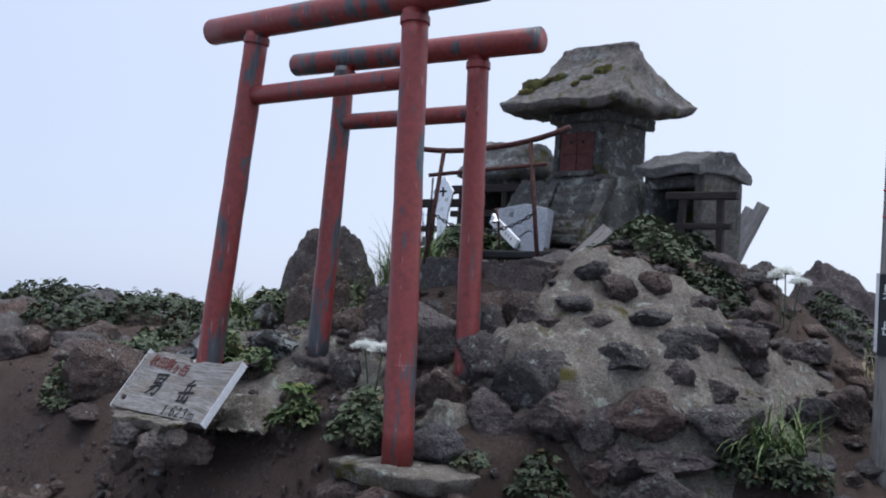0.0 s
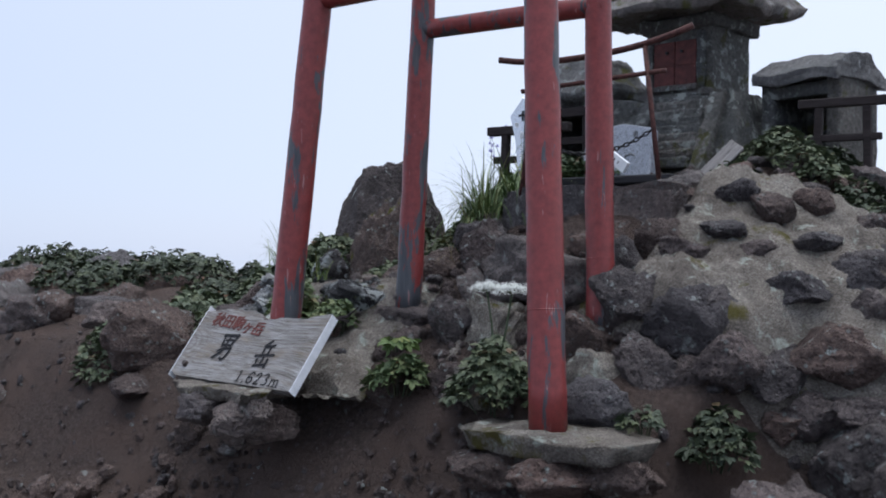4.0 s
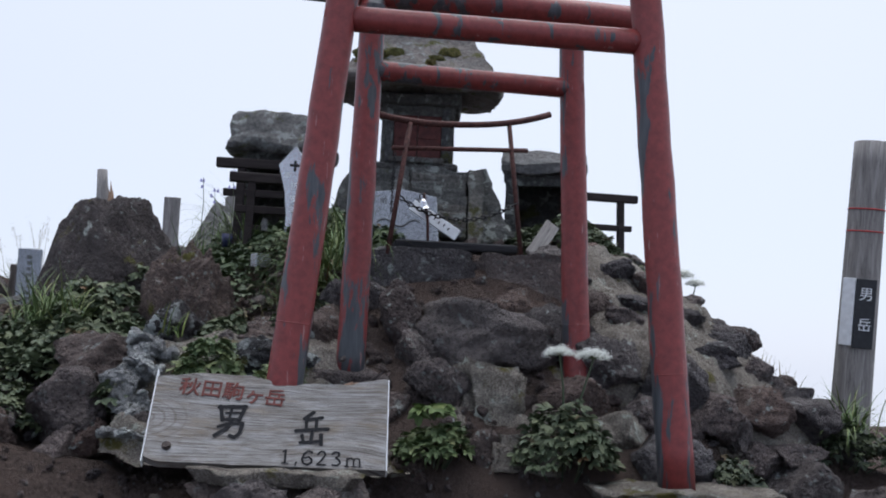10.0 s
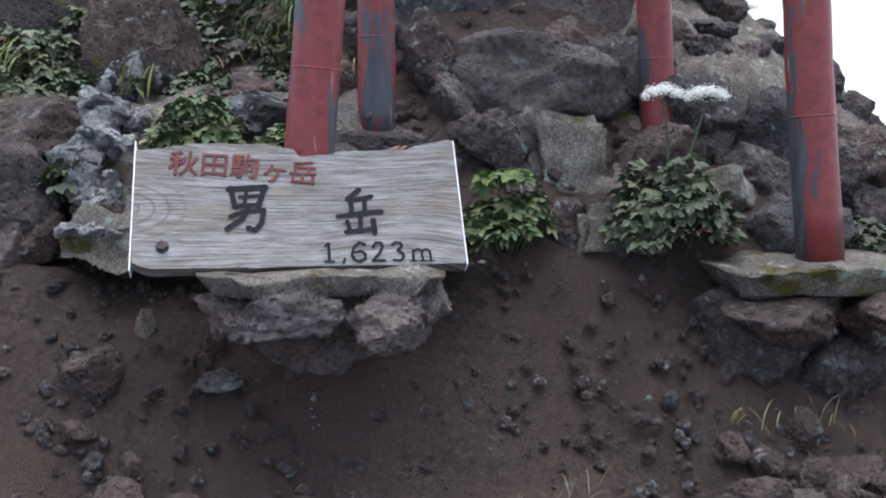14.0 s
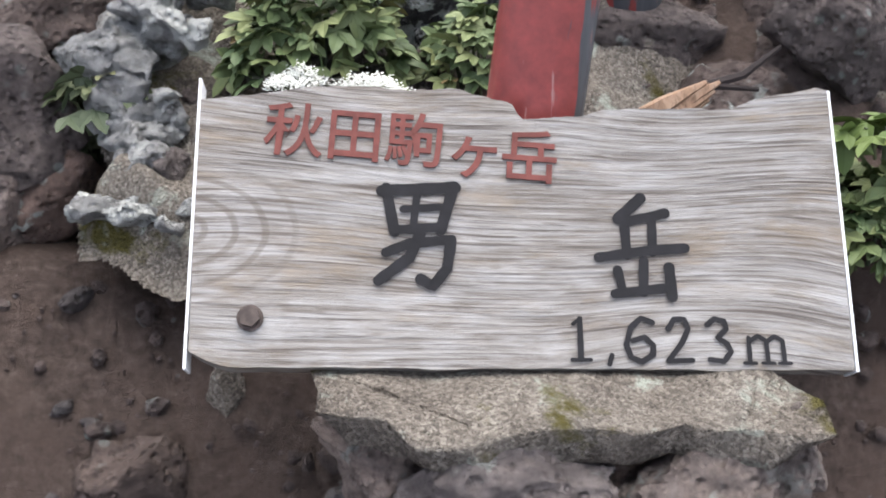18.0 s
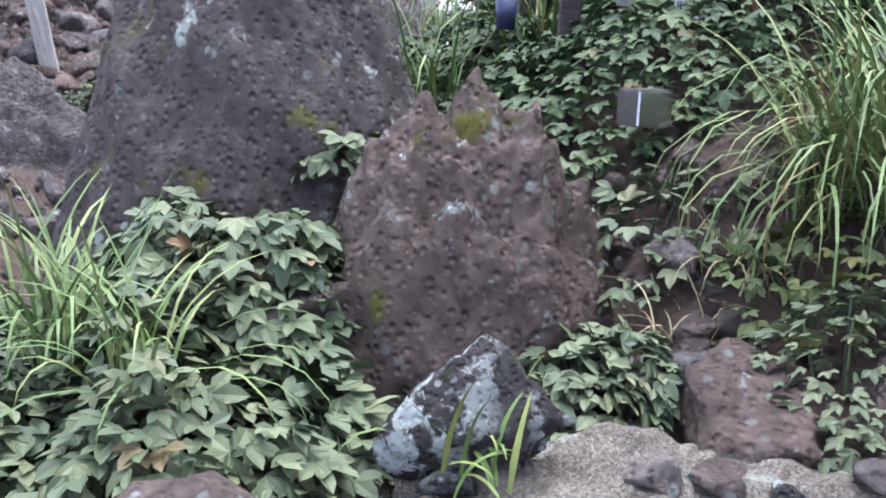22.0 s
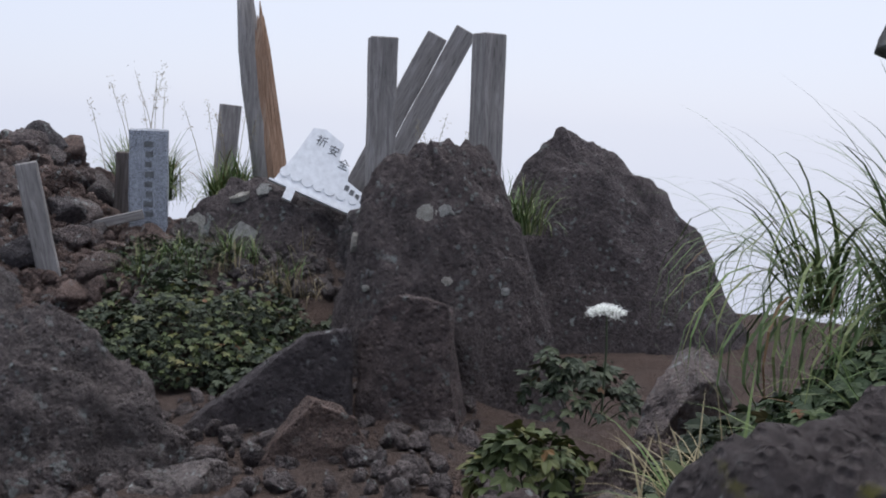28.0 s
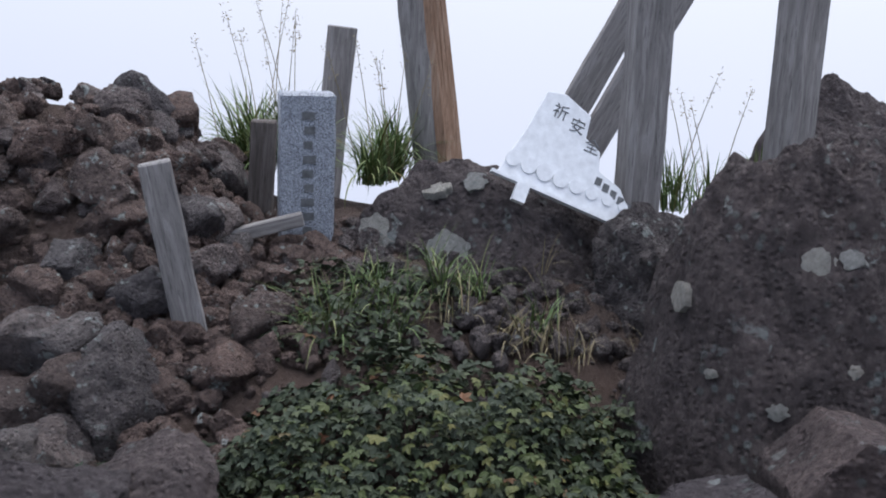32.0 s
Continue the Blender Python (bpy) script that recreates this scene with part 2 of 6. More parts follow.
def sign_wood():
    """Silvered plank: wavy dark grain, brown weathering and growth rings at one end."""
    m, n, l, b = material("silvered_wood", 0.85, spec=0.2)
    v = coords(n, l, (1.0, 1.0, 1.0))
    wob = noise_tex(n, l, coords(n, l, (1.0, 1.0, 1.0)), 1.9, 1, 0.35)
    lift = n.new("ShaderNodeCombineXYZ")
    amt = n.new("ShaderNodeMath")
    amt.operation = "MULTIPLY_ADD"
    l.new(wob, amt.inputs[0])
    amt.inputs[1].default_value, amt.inputs[2].default_value = 0.20, -0.10
    l.new(amt.outputs[0], lift.inputs["Z"])
    flow = n.new("ShaderNodeVectorMath")
    flow.operation = "ADD"
    l.new(v, flow.inputs[0])
    l.new(lift.outputs[0], flow.inputs[1])

    def stretched(sx, sz):
        mp = n.new("ShaderNodeMapping")
        mp.inputs["Scale"].default_value = (sx, 6.0, sz)
        l.new(flow.outputs[0], mp.inputs["Vector"])
        return mp.outputs["Vector"]

    g = noise_tex(n, l, stretched(3.0, 120.0), 1.4, 12, 0.72, 0.08)
    g2 = noise_tex(n, l, stretched(4.0, 210.0), 1.3, 4, 0.65, 0.08)
    patch = noise_tex(n, l, stretched(2.2, 12.0), 1.5, 8, 0.72, 0.2)
    cloud = noise_tex(n, l, stretched(3.2, 20.0), 1.8, 6, 0.65, 0.3)
    c = ramp(n, l, g, (0.34, (0.085, 0.072, 0.063)), (0.44, (0.18, 0.165, 0.152)), (0.52, (0.25, 0.24, 0.228)), (0.64, (0.315, 0.31, 0.305)))
    c = mix(n, l, mask(n, l, cloud, 0.47, 0.60), c, mix(n, l, 0.55, c, (0.40, 0.40, 0.40)))
    c = mix(n, l, mask(n, l, patch, 0.47, 0.60), c, mix(n, l, 0.55, c, (0.52, 0.42, 0.31), "MULTIPLY"))
    c = mix(n, l, mask(n, l, patch, 0.56, 0.70), c, mix(n, l, 0.5, c, (0.29, 0.225, 0.155)))
    c = mix(n, l, mask(n, l, g2, 0.56, 0.61), c, mix(n, l, 0.75, c, (0.075, 0.062, 0.055)))
    rg = n.new("ShaderNodeTexWave")
    rg.wave_type, rg.rings_direction = "RINGS", "Y"
    rg.inputs["Scale"].default_value, rg.inputs["Distortion"].default_value = 9.0, 1.2
    off = n.new("ShaderNodeVectorMath")
    off.operation = "ADD"
    off.inputs[1].default_value = (0.40, 0.0, -0.25)
    tall_v = n.new("ShaderNodeMapping")
    tall_v.inputs["Scale"].default_value = (1.0, 1.0, 1.6)
    l.new(v, tall_v.inputs["Vector"])
    l.new(tall_v.outputs["Vector"], off.inputs[0])
    l.new(off.outputs[0], rg.inputs["Vector"])
    near = n.new("ShaderNodeVectorMath")
    near.operation = "LENGTH"
    l.new(off.outputs[0], near.inputs[0])
    k = n.new("ShaderNodeMath")
    k.operation = "MULTIPLY"
    l.new(mask(n, l, near.outputs["Value"], 0.18, 0.10), k.inputs[0])
    l.new(mask(n, l, rg.outputs["Fac"], 0.22, 0.05), k.inputs[1])
    c = mix(n, l, k.outputs[0], c, mix(n, l, 0.5, c, (0.11, 0.09, 0.075)))
    l.new(c, b.inputs["Base Color"])
    nb = bump(n, l, b, g, 0.6, 0.008)
    bump(n, l, b, g2, 0.8, 0.004, nb)
    return m


WOOD_SIGN = sign_wood()
WOOD_GREY = wood("grey_post_wood", (0.14, 0.132, 0.128), (0.24, 0.225, 0.215), (0.35, 0.335, 0.325), axis=2)
WOOD_DARK = wood("dark_wet_wood", (0.016, 0.012, 0.012), (0.026, 0.020, 0.020), (0.042, 0.034, 0.033))
WOOD_STUMP = wood("rotten_stump_wood", (0.05, 0.042, 0.038), (0.10, 0.086, 0.078), (0.18, 0.16, 0.15), axis=2)
WOOD_SPLIT = wood("fresh_split_wood", (0.20, 0.120, 0.075), (0.31, 0.20, 0.135), (0.42, 0.31, 0.23), axis=2)
WOOD_BLACK = wood("black_plank", (0.012, 0.012, 0.014), (0.022, 0.022, 0.025), (0.04, 0.04, 0.045))


def paint():
    m, n, l, b = material("worn_red_paint", 0.42, spec=0.45)
    v = world_coords(n, l, (1.5, 1.5, 0.26))
    p = noise_tex(n, l, v, 9, 7, 0.62, 0.3)
    q = noise_tex(n, l, world_coords(n, l, (1, 1, 0.12)), 60, 4, 0.6)
    s = noise_tex(n, l, world_coords(n, l), 34, 6, 0.7)
    red = ramp(n, l, s, (0.3, (0.14, 0.026, 0.025)), (0.7, (0.25, 0.045, 0.041)))
    grey = ramp(n, l, q, (0.3, (0.035, 0.040, 0.048)), (0.7, (0.085, 0.09, 0.10)))
    zone = noise_tex(n, l, world_coords(n, l, (1.2, 1.2, 1.6)), 1.7, 2, 0.5)
    both = n.new("ShaderNodeMath")
    both.operation = "MULTIPLY_ADD"
    l.new(zone, both.inputs[0])
    both.inputs[1].default_value = 0.42
    l.new(p, both.inputs[2])
    c = mix(n, l, mask(n, l, both.outputs[0], 0.752, 0.775), red, grey)
    c = mix(n, l, mask(n, l, q, 0.66, 0.70), c, (0.30, 0.16, 0.15))
    l.new(c, b.inputs["Base Color"])
    bump(n, l, b, s, 0.2, 0.003)
    return m


RED = paint()


def plain(name, colour, rough=0.5, metal=0.0, grain=40, vary=0.35):
    m, n, l, b = material(name, rough, metal)
    f = noise_tex(n, l, world_coords(n, l), grain, 6, 0.6)
    c = ramp(n, l, f, (0.3, tuple(k * (1 - vary) for k in colour)), (0.7, tuple(min(1, k * (1 + vary)) for k in colour)))
    l.new(c, b.inputs["Base Color"])
    bump(n, l, b, f, 0.15, 0.003)
    return m


STEEL = plain("brushed_stainless_steel", (0.62, 0.63, 0.65), 0.24, 1.0, 90, 0.08)
RUST = plain("rusty_iron", (0.075, 0.032, 0.028), 0.8, 0.25, 60, 0.6)
IRON = plain("black_iron", (0.02, 0.02, 0.022), 0.6, 0.4, 60, 0.5)
WHITE_PAINT = plain("white_paint", (0.72, 0.74, 0.76), 0.5, 0.0, 30, 0.12)
INK = plain("black_paint", (0.010, 0.010, 0.012), 0.95)
INK_RED = plain("faded_red_paint", (0.12, 0.038, 0.032), 0.9)
BOLT = plain("grey_rusty_steel", (0.075, 0.058, 0.052), 0.7, 0.3, 60, 0.5)
GREY_ENGRAVE = plain("dark_engraving", (0.12, 0.125, 0.13), 0.7)
PALE_ENGRAVE = plain("pale_engraving", (0.70, 0.71, 0.72), 0.9)
PLATE_BLACK = plain("black_plate", (0.018, 0.02, 0.024), 0.4)
DOOR_RED = plain("red_door_lacquer", (0.075, 0.021, 0.018), 0.75, 0.0, 25, 0.5)
TAPE_RED = plain("red_tape", (0.35, 0.03, 0.03), 0.5)
BLUE = plain("blue_plastic", (0.014, 0.018, 0.06), 0.5)


def granite():
    m, n, l, b = material("speckled_granite", 0.35, spec=0.5)
    v = n.new("ShaderNodeTexVoronoi")
    v.inputs["Scale"].default_value = 380
    l.new(world_coords(n, l), v.inputs["Vector"])
    c = ramp(n, l, v.outputs["Color"], (0.2, (0.06, 0.065, 0.075)), (0.45, (0.22, 0.24, 0.28)), (0.75, (0.42, 0.45, 0.50)))
    l.new(c, b.inputs["Base Color"])
    return m


GRANITE = granite()


def leaf_material(name, a, b_, c_, rough=0.62):
    m, n, l, b = material(name, rough, spec=0.4)
    g = n.new("ShaderNodeNewGeometry")
    f = noise_tex(n, l, world_coords(n, l), 60, 3)
    c = ramp(n, l, g.outputs["Random Per Island"], (0.0, a), (0.6, b_), (0.97, c_), (1.0, (0.14, 0.05, 0.02)))
    c = mix(n, l, mask(n, l, f, 0.35, 0.7), c, mix(n, l, 0.35, c, a))
    l.new(c, b.inputs["Base Color"])
    b.inputs["Transmission Weight"].default_value = 0.0
    b.inputs["Subsurface Weight"].default_value = 0.0
    return m


LEAF = leaf_material("green_leaf", (0.048, 0.068, 0.036), (0.086, 0.108, 0.056), (0.135, 0.152, 0.078))
LEAF_DARK = leaf_material("dark_leaf", (0.020, 0.031, 0.016), (0.036, 0.050, 0.024), (0.066, 0.080, 0.034))
LEAF_OLIVE = leaf_material("olive_leaf", (0.034, 0.052, 0.014), (0.056, 0.074, 0.019), (0.11, 0.105, 0.026))
LEAF_FRESH = leaf_material("fresh_green_leaf", (0.060, 0.096, 0.040), (0.115, 0.155, 0.062), (0.185, 0.21, 0.088))
LEAF_MOUND = leaf_material("deep_green_leaf", (0.030, 0.052, 0.022), (0.055, 0.084, 0.034), (0.095, 0.126, 0.052))
LEAF_LIME = leaf_material("yellow_green_leaf", (0.06, 0.10, 0.025), (0.11, 0.16, 0.04), (0.18, 0.20, 0.055))
GRASS = leaf_material("grass_blade", (0.058, 0.098, 0.030), (0.11, 0.165, 0.05), (0.21, 0.225, 0.085))
STRAW = leaf_material("dry_grass", (0.16, 0.13, 0.07), (0.24, 0.20, 0.11), (0.32, 0.28, 0.16))
PETAL = plain("white_petal", (0.78, 0.80, 0.76), 0.7, 0, 80, 0.1)
VIOLET = plain("violet_petal", (0.26, 0.25, 0.50), 0.6, 0, 80, 0.2)


# ---- building helpers ----
def link_mesh(name, bm, mat, parent=None, label="", smooth=False):
    me = bpy.data.meshes.new(name)
    bm.to_mesh(me)
    bm.free()
    me.materials.append(mat)
    if smooth:
        me.polygons.foreach_set("use_smooth", [True] * len(me.polygons))
    ob = new(name, me)
    if parent is not None:
        ob.parent = parent
    if label:
        ob["label"] = label
    return ob


def part(name, bm, mat, parent, label="", smooth=False):
    return link_mesh(name, bm, mat, parent, label, smooth)


def thing(name, label, category, m=None, group="", kind=""):
    ob = new(name)
    ob.empty_display_size = 0.1
    if m is not None:
        ob.matrix_world = m
    return tagged(ob, label, category, group, kind)


def box(sx, sy, sz, m=None, bevel=0.0, seg=1, bm=None):
    """A block centred on x and y that stands on z = 0."""
    b = bmesh.new()
    bmesh.ops.create_cube(b, size=1.0)
    bmesh.ops.transform(b, matrix=Matrix.Translation((0, 0, sz / 2)) @ Matrix.Diagonal((sx, sy, sz, 1)), verts=b.verts)
    if bevel:
        bmesh.ops.bevel(b, geom=b.edges[:], offset=bevel, segments=seg, affect="EDGES")
    if m is not None:
        bmesh.ops.transform(b, matrix=m, verts=b.verts)
    return join(bm, b)


def join(bm, b):
    if bm is None:
        return b
    me = bpy.data.meshes.new("tmp")
    b.to_mesh(me)
    b.free()
    bm.from_mesh(me)
    bpy.data.meshes.remove(me)
    return bm


def rod(path, radii, sides=14, caps=True, bm=None):
    """A round bar along a path of points."""
    b = bm or bmesh.new()
    pts = [Vector(p) for p in path]
    rr = radii if isinstance(radii, (list, tuple)) else [radii] * len(pts)
    rings = []
    ref = None
    for i, p in enumerate(pts):
        d = (pts[min(i + 1, len(pts) - 1)] - pts[max(i - 1, 0)]).normalized()
        if ref is None:
            ref = d.orthogonal().normalized()
        u = (ref - d * ref.dot(d)).normalized()
        ref = u
        w = d.cross(u)
        rings.append([b.verts.new(p + rr[i] * (math.cos(2 * math.pi * k / sides) * u + math.sin(2 * math.pi * k / sides) * w)) for k in range(sides)])
    for r0, r1 in zip(rings, rings[1:]):
        for k in range(sides):
            b.faces.new((r0[k], r0[(k + 1) % sides], r1[(k + 1) % sides], r1[k]))
    if caps:
        b.faces.new(rings[0][::-1])
        b.faces.new(rings[-1])
    return b


def extrude(outline, depth, m=None, bm=None, bevel=0.0):
    """A plate with an outline in x and z, depth along y (from 0 back)."""
    b = bmesh.new()
    f = b.faces.new([b.verts.new((x, 0, z)) for x, z in outline])
    ret = bmesh.ops.extrude_face_region(b, geom=[f])
    bmesh.ops.translate(b, vec=(0, depth, 0), verts=[v for v in ret["geom"] if isinstance(v, bmesh.types.BMVert)])
    bmesh.ops.recalc_face_normals(b, faces=b.faces)
    if bevel:
        bmesh.ops.bevel(b, geom=b.edges[:], offset=bevel, segments=1, affect="EDGES")
    if m is not None:
        bmesh.ops.transform(b, matrix=m, verts=b.verts)
    return join(bm, b)


def roughen(bm, amount, scale, seed=0.0, cuts=0):
    """Uneven worn surface: cuts the mesh finer and moves its points by noise."""
    for _ in range(cuts):
        bmesh.ops.subdivide_edges(bm, edges=bm.edges[:], cuts=1, use_grid_fill=True)
    off = Vector((seed * 7.1, seed * 3.7, seed * 1.9))
    for v in bm.verts:
        v.co += amount * Vector(noise.noise_vector(v.co * scale + off)) + 0.45 * amount * Vector(noise.noise_vector(v.co * scale * 2.7 + off))
    return bm


ROCKS = {}


def rock_mesh(seed, mat, sub=3, rough=1.0):
    key = (seed, mat.name, sub)
    if key in ROCKS:
        return ROCKS[key]
    rnd = random.Random(seed * 31 + 5)
    b = bmesh.new()
    bmesh.ops.create_icosphere(b, subdivisions=sub, radius=1.0)
    planes = []
    for _ in range(15):
        d = Vector((rnd.gauss(0, 1), rnd.gauss(0, 1), rnd.gauss(0, 1))).normalized()
        planes.append((d, rnd.uniform(0.50, 0.88)))
    off = Vector((rnd.uniform(0, 50), rnd.uniform(0, 50), rnd.uniform(0, 50)))
    for v in b.verts:
        p = v.co.copy()
        for d, h in planes:
            k = p.dot(d) - h
            if k > 0:
                p -= d * k * 0.95
        q = p * 1.6 + off
        ridge = 0.5 - abs(noise.noise(q * 1.9 + off))
        p *= 1 + rough * (0.18 * noise.noise(q) + 0.11 * noise.noise(q * 2.6) + 0.10 * ridge + 0.075 * noise.noise(q * 6) + 0.05 * noise.noise(q * 13) + 0.03 * noise.noise(q * 27))
        v.co = p
    me = bpy.data.meshes.new("rock")
    b.to_mesh(me)
    b.free()
    me.materials.append(mat)
    me.polygons.foreach_set("use_smooth", [True] * len(me.polygons))
    ROCKS[key] = me
    return me


def rock(x, y, z, sx, sy, sz, seed=1, mat=None, rz=0, rx=0, ry=0, parent=None, name="stone", label="", sub=3, category="rock", group=""):
    """A rock about its centre, with half sizes sx, sy, sz."""
    ob = new(name, rock_mesh(seed, mat or LAVA, sub))
    ob.matrix_world = pose(x, y, z, rx, ry, rz) @ Matrix.Diagonal((sx * 1.15, sy * 1.15, sz * 1.15, 1))
    if parent is not None:
        ob.parent = parent
    else:
        tagged(ob, label or "rough dark lava boulder lying on the ground", category, group)
    return ob


# ---- ground ----
def step(a, b, x):
    k = min(1.0, max(0.0, (x - a) / (b - a)))
    return k * k * (3 - 2 * k)


def height(x, y):
    """The lie of the land: trodden earth in front, the shrine mound, a rocky rise behind to one side."""
    y0 = 0.16 + 0.80 * step(1.45, 1.95, x)
    z = -0.85 + 0.28 * step(-3.2, -0.3, y) + 0.47 * step(y0 - 0.28, y0 + 0.30, y)
    z += 0.20 * step(-0.4, -1.3, x) * step(-0.6, 0.8, y)
    r = math.hypot((x - 0.70) / 2.25, (y - 2.5) / 2.30)
    z += 1.03 * max(0.0, min(1.0, (0.98 - r) / 0.60)) ** 1.05
    z -= 0.12 * step(0.2, 0.35, x) * step(1.3, 1.15, x) * step(1.4, 1.55, y) * step(2.05, 1.88, y)
    z += 0.24 * step(1.2, 2.9, y) * step(-1.2, -2.2, x) * step(4.2, 3.2, y)
    d = math.hypot((x + 2.4) / 2.0, (y - 7.4) / 1.6)
    z += 0.55 * max(0.0, 1 - d * d) ** 0.8 if d < 1 else 0
    z += (0.50 + 0.24 * step(-3.4, -4.0, x)) * step(6.05, 7.0, y) * step(8.8, 7.5, y) * step(-2.85, -3.5, x) * step(-5.8, -4.6, x)
    far = max(0.0, math.hypot(x + 1.0, y - 2.6) - 7.0)
    z -= 0.5 * far if far < 120 else 60.0
    return z


def ground_mesh():
    xs = np.concatenate([np.linspace(-3.4, 3.2, 133), 3.2 + 0.09 * 1.17 ** np.arange(1, 52)])
    xs = np.concatenate([-3.4 - 0.09 * 1.17 ** np.arange(51, 0, -1), xs])
    ys = np.concatenate([-3.2 - 0.09 * 1.17 ** np.arange(51, 0, -1), np.linspace(-3.2, 6.2, 170), 6.2 + 0.09 * 1.17 ** np.arange(1, 52)])
    verts, faces = [], []
    for y in ys:
        for x in xs:
            p = Vector((x * 1.0, y * 1.0, 0))
            k = 0.05 * noise.noise(p * 1.7) + 0.028 * noise.noise(p * 5.1) + 0.016 * noise.noise(p * 14) + 0.008 * noise.noise(p * 31)
            verts.append((x, y, height(x, y) + k))
    w = len(xs)
    for j in range(len(ys) - 1):
        for i in range(w - 1):
            a = j * w + i
            faces.append((a, a + 1, a + w + 1, a + w))
    me = bpy.data.meshes.new("ground")
    me.from_pydata(verts, [], faces)
    me.materials.append(EARTH)
    me.polygons.foreach_set("use_smooth", [True] * len(me.polygons))
    return me


ground = tagged(new("ground", ground_mesh()), "dark reddish-brown volcanic earth on a mountain top", "ground", kind="structure")

# mortar sheets over the mound, with stones set into them
def sheet(x0, x1, y0, y1, nx, ny, top):
    b = bmesh.new()
    grid = []
    for j in range(ny):
        row = []
        for i in range(nx):
            u, v = i / (nx - 1), j / (ny - 1)
            x, y = x0 + (x1 - x0) * u, y0 + (y1 - y0) * v
            p = Vector((x, y, 0))
            x, y = x + 0.03 * noise.noise(p * 5), y + 0.03 * noise.noise(p * 5 + Vector((4, 4, 4)))
            z = top(x, y, u, v, Vector((x, y, 0)))
            row.append(None if z is None else b.verts.new((x, y, z)))
        grid.append(row)
    for j in range(ny - 1):
        for i in range(nx - 1):
            q = (grid[j][i], grid[j][i + 1], grid[j + 1][i + 1], grid[j + 1][i])
            if None not in q:
                b.faces.new(q)
    return b


def bulge(x, y):
    """How far the mortared flank stands above the earth: it ends in a steep lip in front."""
    yf = 0.80 + 0.22 * step(1.65, 2.1, x)
    return 0.15 * step(yf - 0.04, yf + 0.08, y) * step(1.12, 1.32, x) * step(2.3, 1.95, x) * step(2.05, 1.5, y)


def flank(x, y, u, v, p):
    edge = min(u, 1 - u, v * 1.6, 1 - v) * 7
    yf = 0.80 + 0.22 * step(1.65, 2.1, x) + 0.04 * noise.noise(p * 4)
    if y < yf - 0.05 or y > 1.52 + 0.55 * (x - 1.3) + 0.08 * noise.noise(p * 5):
        return None
    return height(x, y) + bulge(x, y) - 0.22 * step(yf + 0.03, yf - 0.05, y) + 0.10 * min(1, edge) - 0.05 + 0.055 * noise.noise(p * 3.1 + Vector((9, 2, 0))) + 0.045 * noise.noise(p * 8) + 0.02 * noise.noise(p * 20) + 0.008 * noise.noise(p * 45)


def behind_sign(x, y, u, v, p):
    """A low shelf behind the sign that climbs to a flat pale terrace."""
    z = 0.05 + 0.05 * step(0.25, 0.45, y) + 0.08 * step(0.45, 0.60, y) + 0.19 * step(0.60, 0.80, y) + 0.03 * step(0.8, 1.0, y)
    z += 0.030 * noise.noise(p * 6) + 0.018 * noise.noise(p * 15) + 0.009 * noise.noise(p * 38)
    low = max(height(x, y) - 0.10, z - 0.09) if y < 0.7 else height(x, y) - 0.10
    k = max(step(-0.53, -0.58, x - 0.05 * noise.noise(p * 9)), step(0.22, 0.44, x), step(1.04, 1.16, y), step(0.30, 0.24, y + 0.04 * noise.noise(p * 8)))
    if x < -0.595 + 0.05 * noise.noise(p * 9) and y < 0.8 or (x < -0.1 and y < 0.325 - 0.05 * noise.noise(p * 8)):
        return None
    if x < -0.1:
        k = max(k, step(0.40, 0.34, y + 0.05 * noise.noise(p * 8)))
    return z + (low - z) * k


def gate_wall(x, y, u, v, p):
    """Mortar between the stones under the second gate."""
    z = height(x, y) - 0.02 - 0.16 * max(0, 1 - 8 * min(u, 1 - u, v, 1 - v))
    return z + 0.05 * noise.noise(p * 5) + 0.03 * noise.noise(p * 13) + 0.012 * noise.noise(p * 33)


mound = thing("mound", "mound of lava stones set in pale mortar under a shrine", "mound", kind="structure")
part("mortar", sheet(1.14, 2.42, 0.62, 2.25, 130, 150, flank), CONCRETE, mound, "pale rough mortar between stones", smooth=True)
part("mortar", sheet(-0.66, 0.46, 0.20, 1.18, 230, 200, behind_sign), CONCRETE, mound, "pale gritty mortar terrace with lichen", smooth=True)
part("mortar", sheet(0.36, 1.36, 0.46, 1.30, 80, 70, gate_wall), CONCRETE, mound, "pale rough mortar between stones", smooth=True)

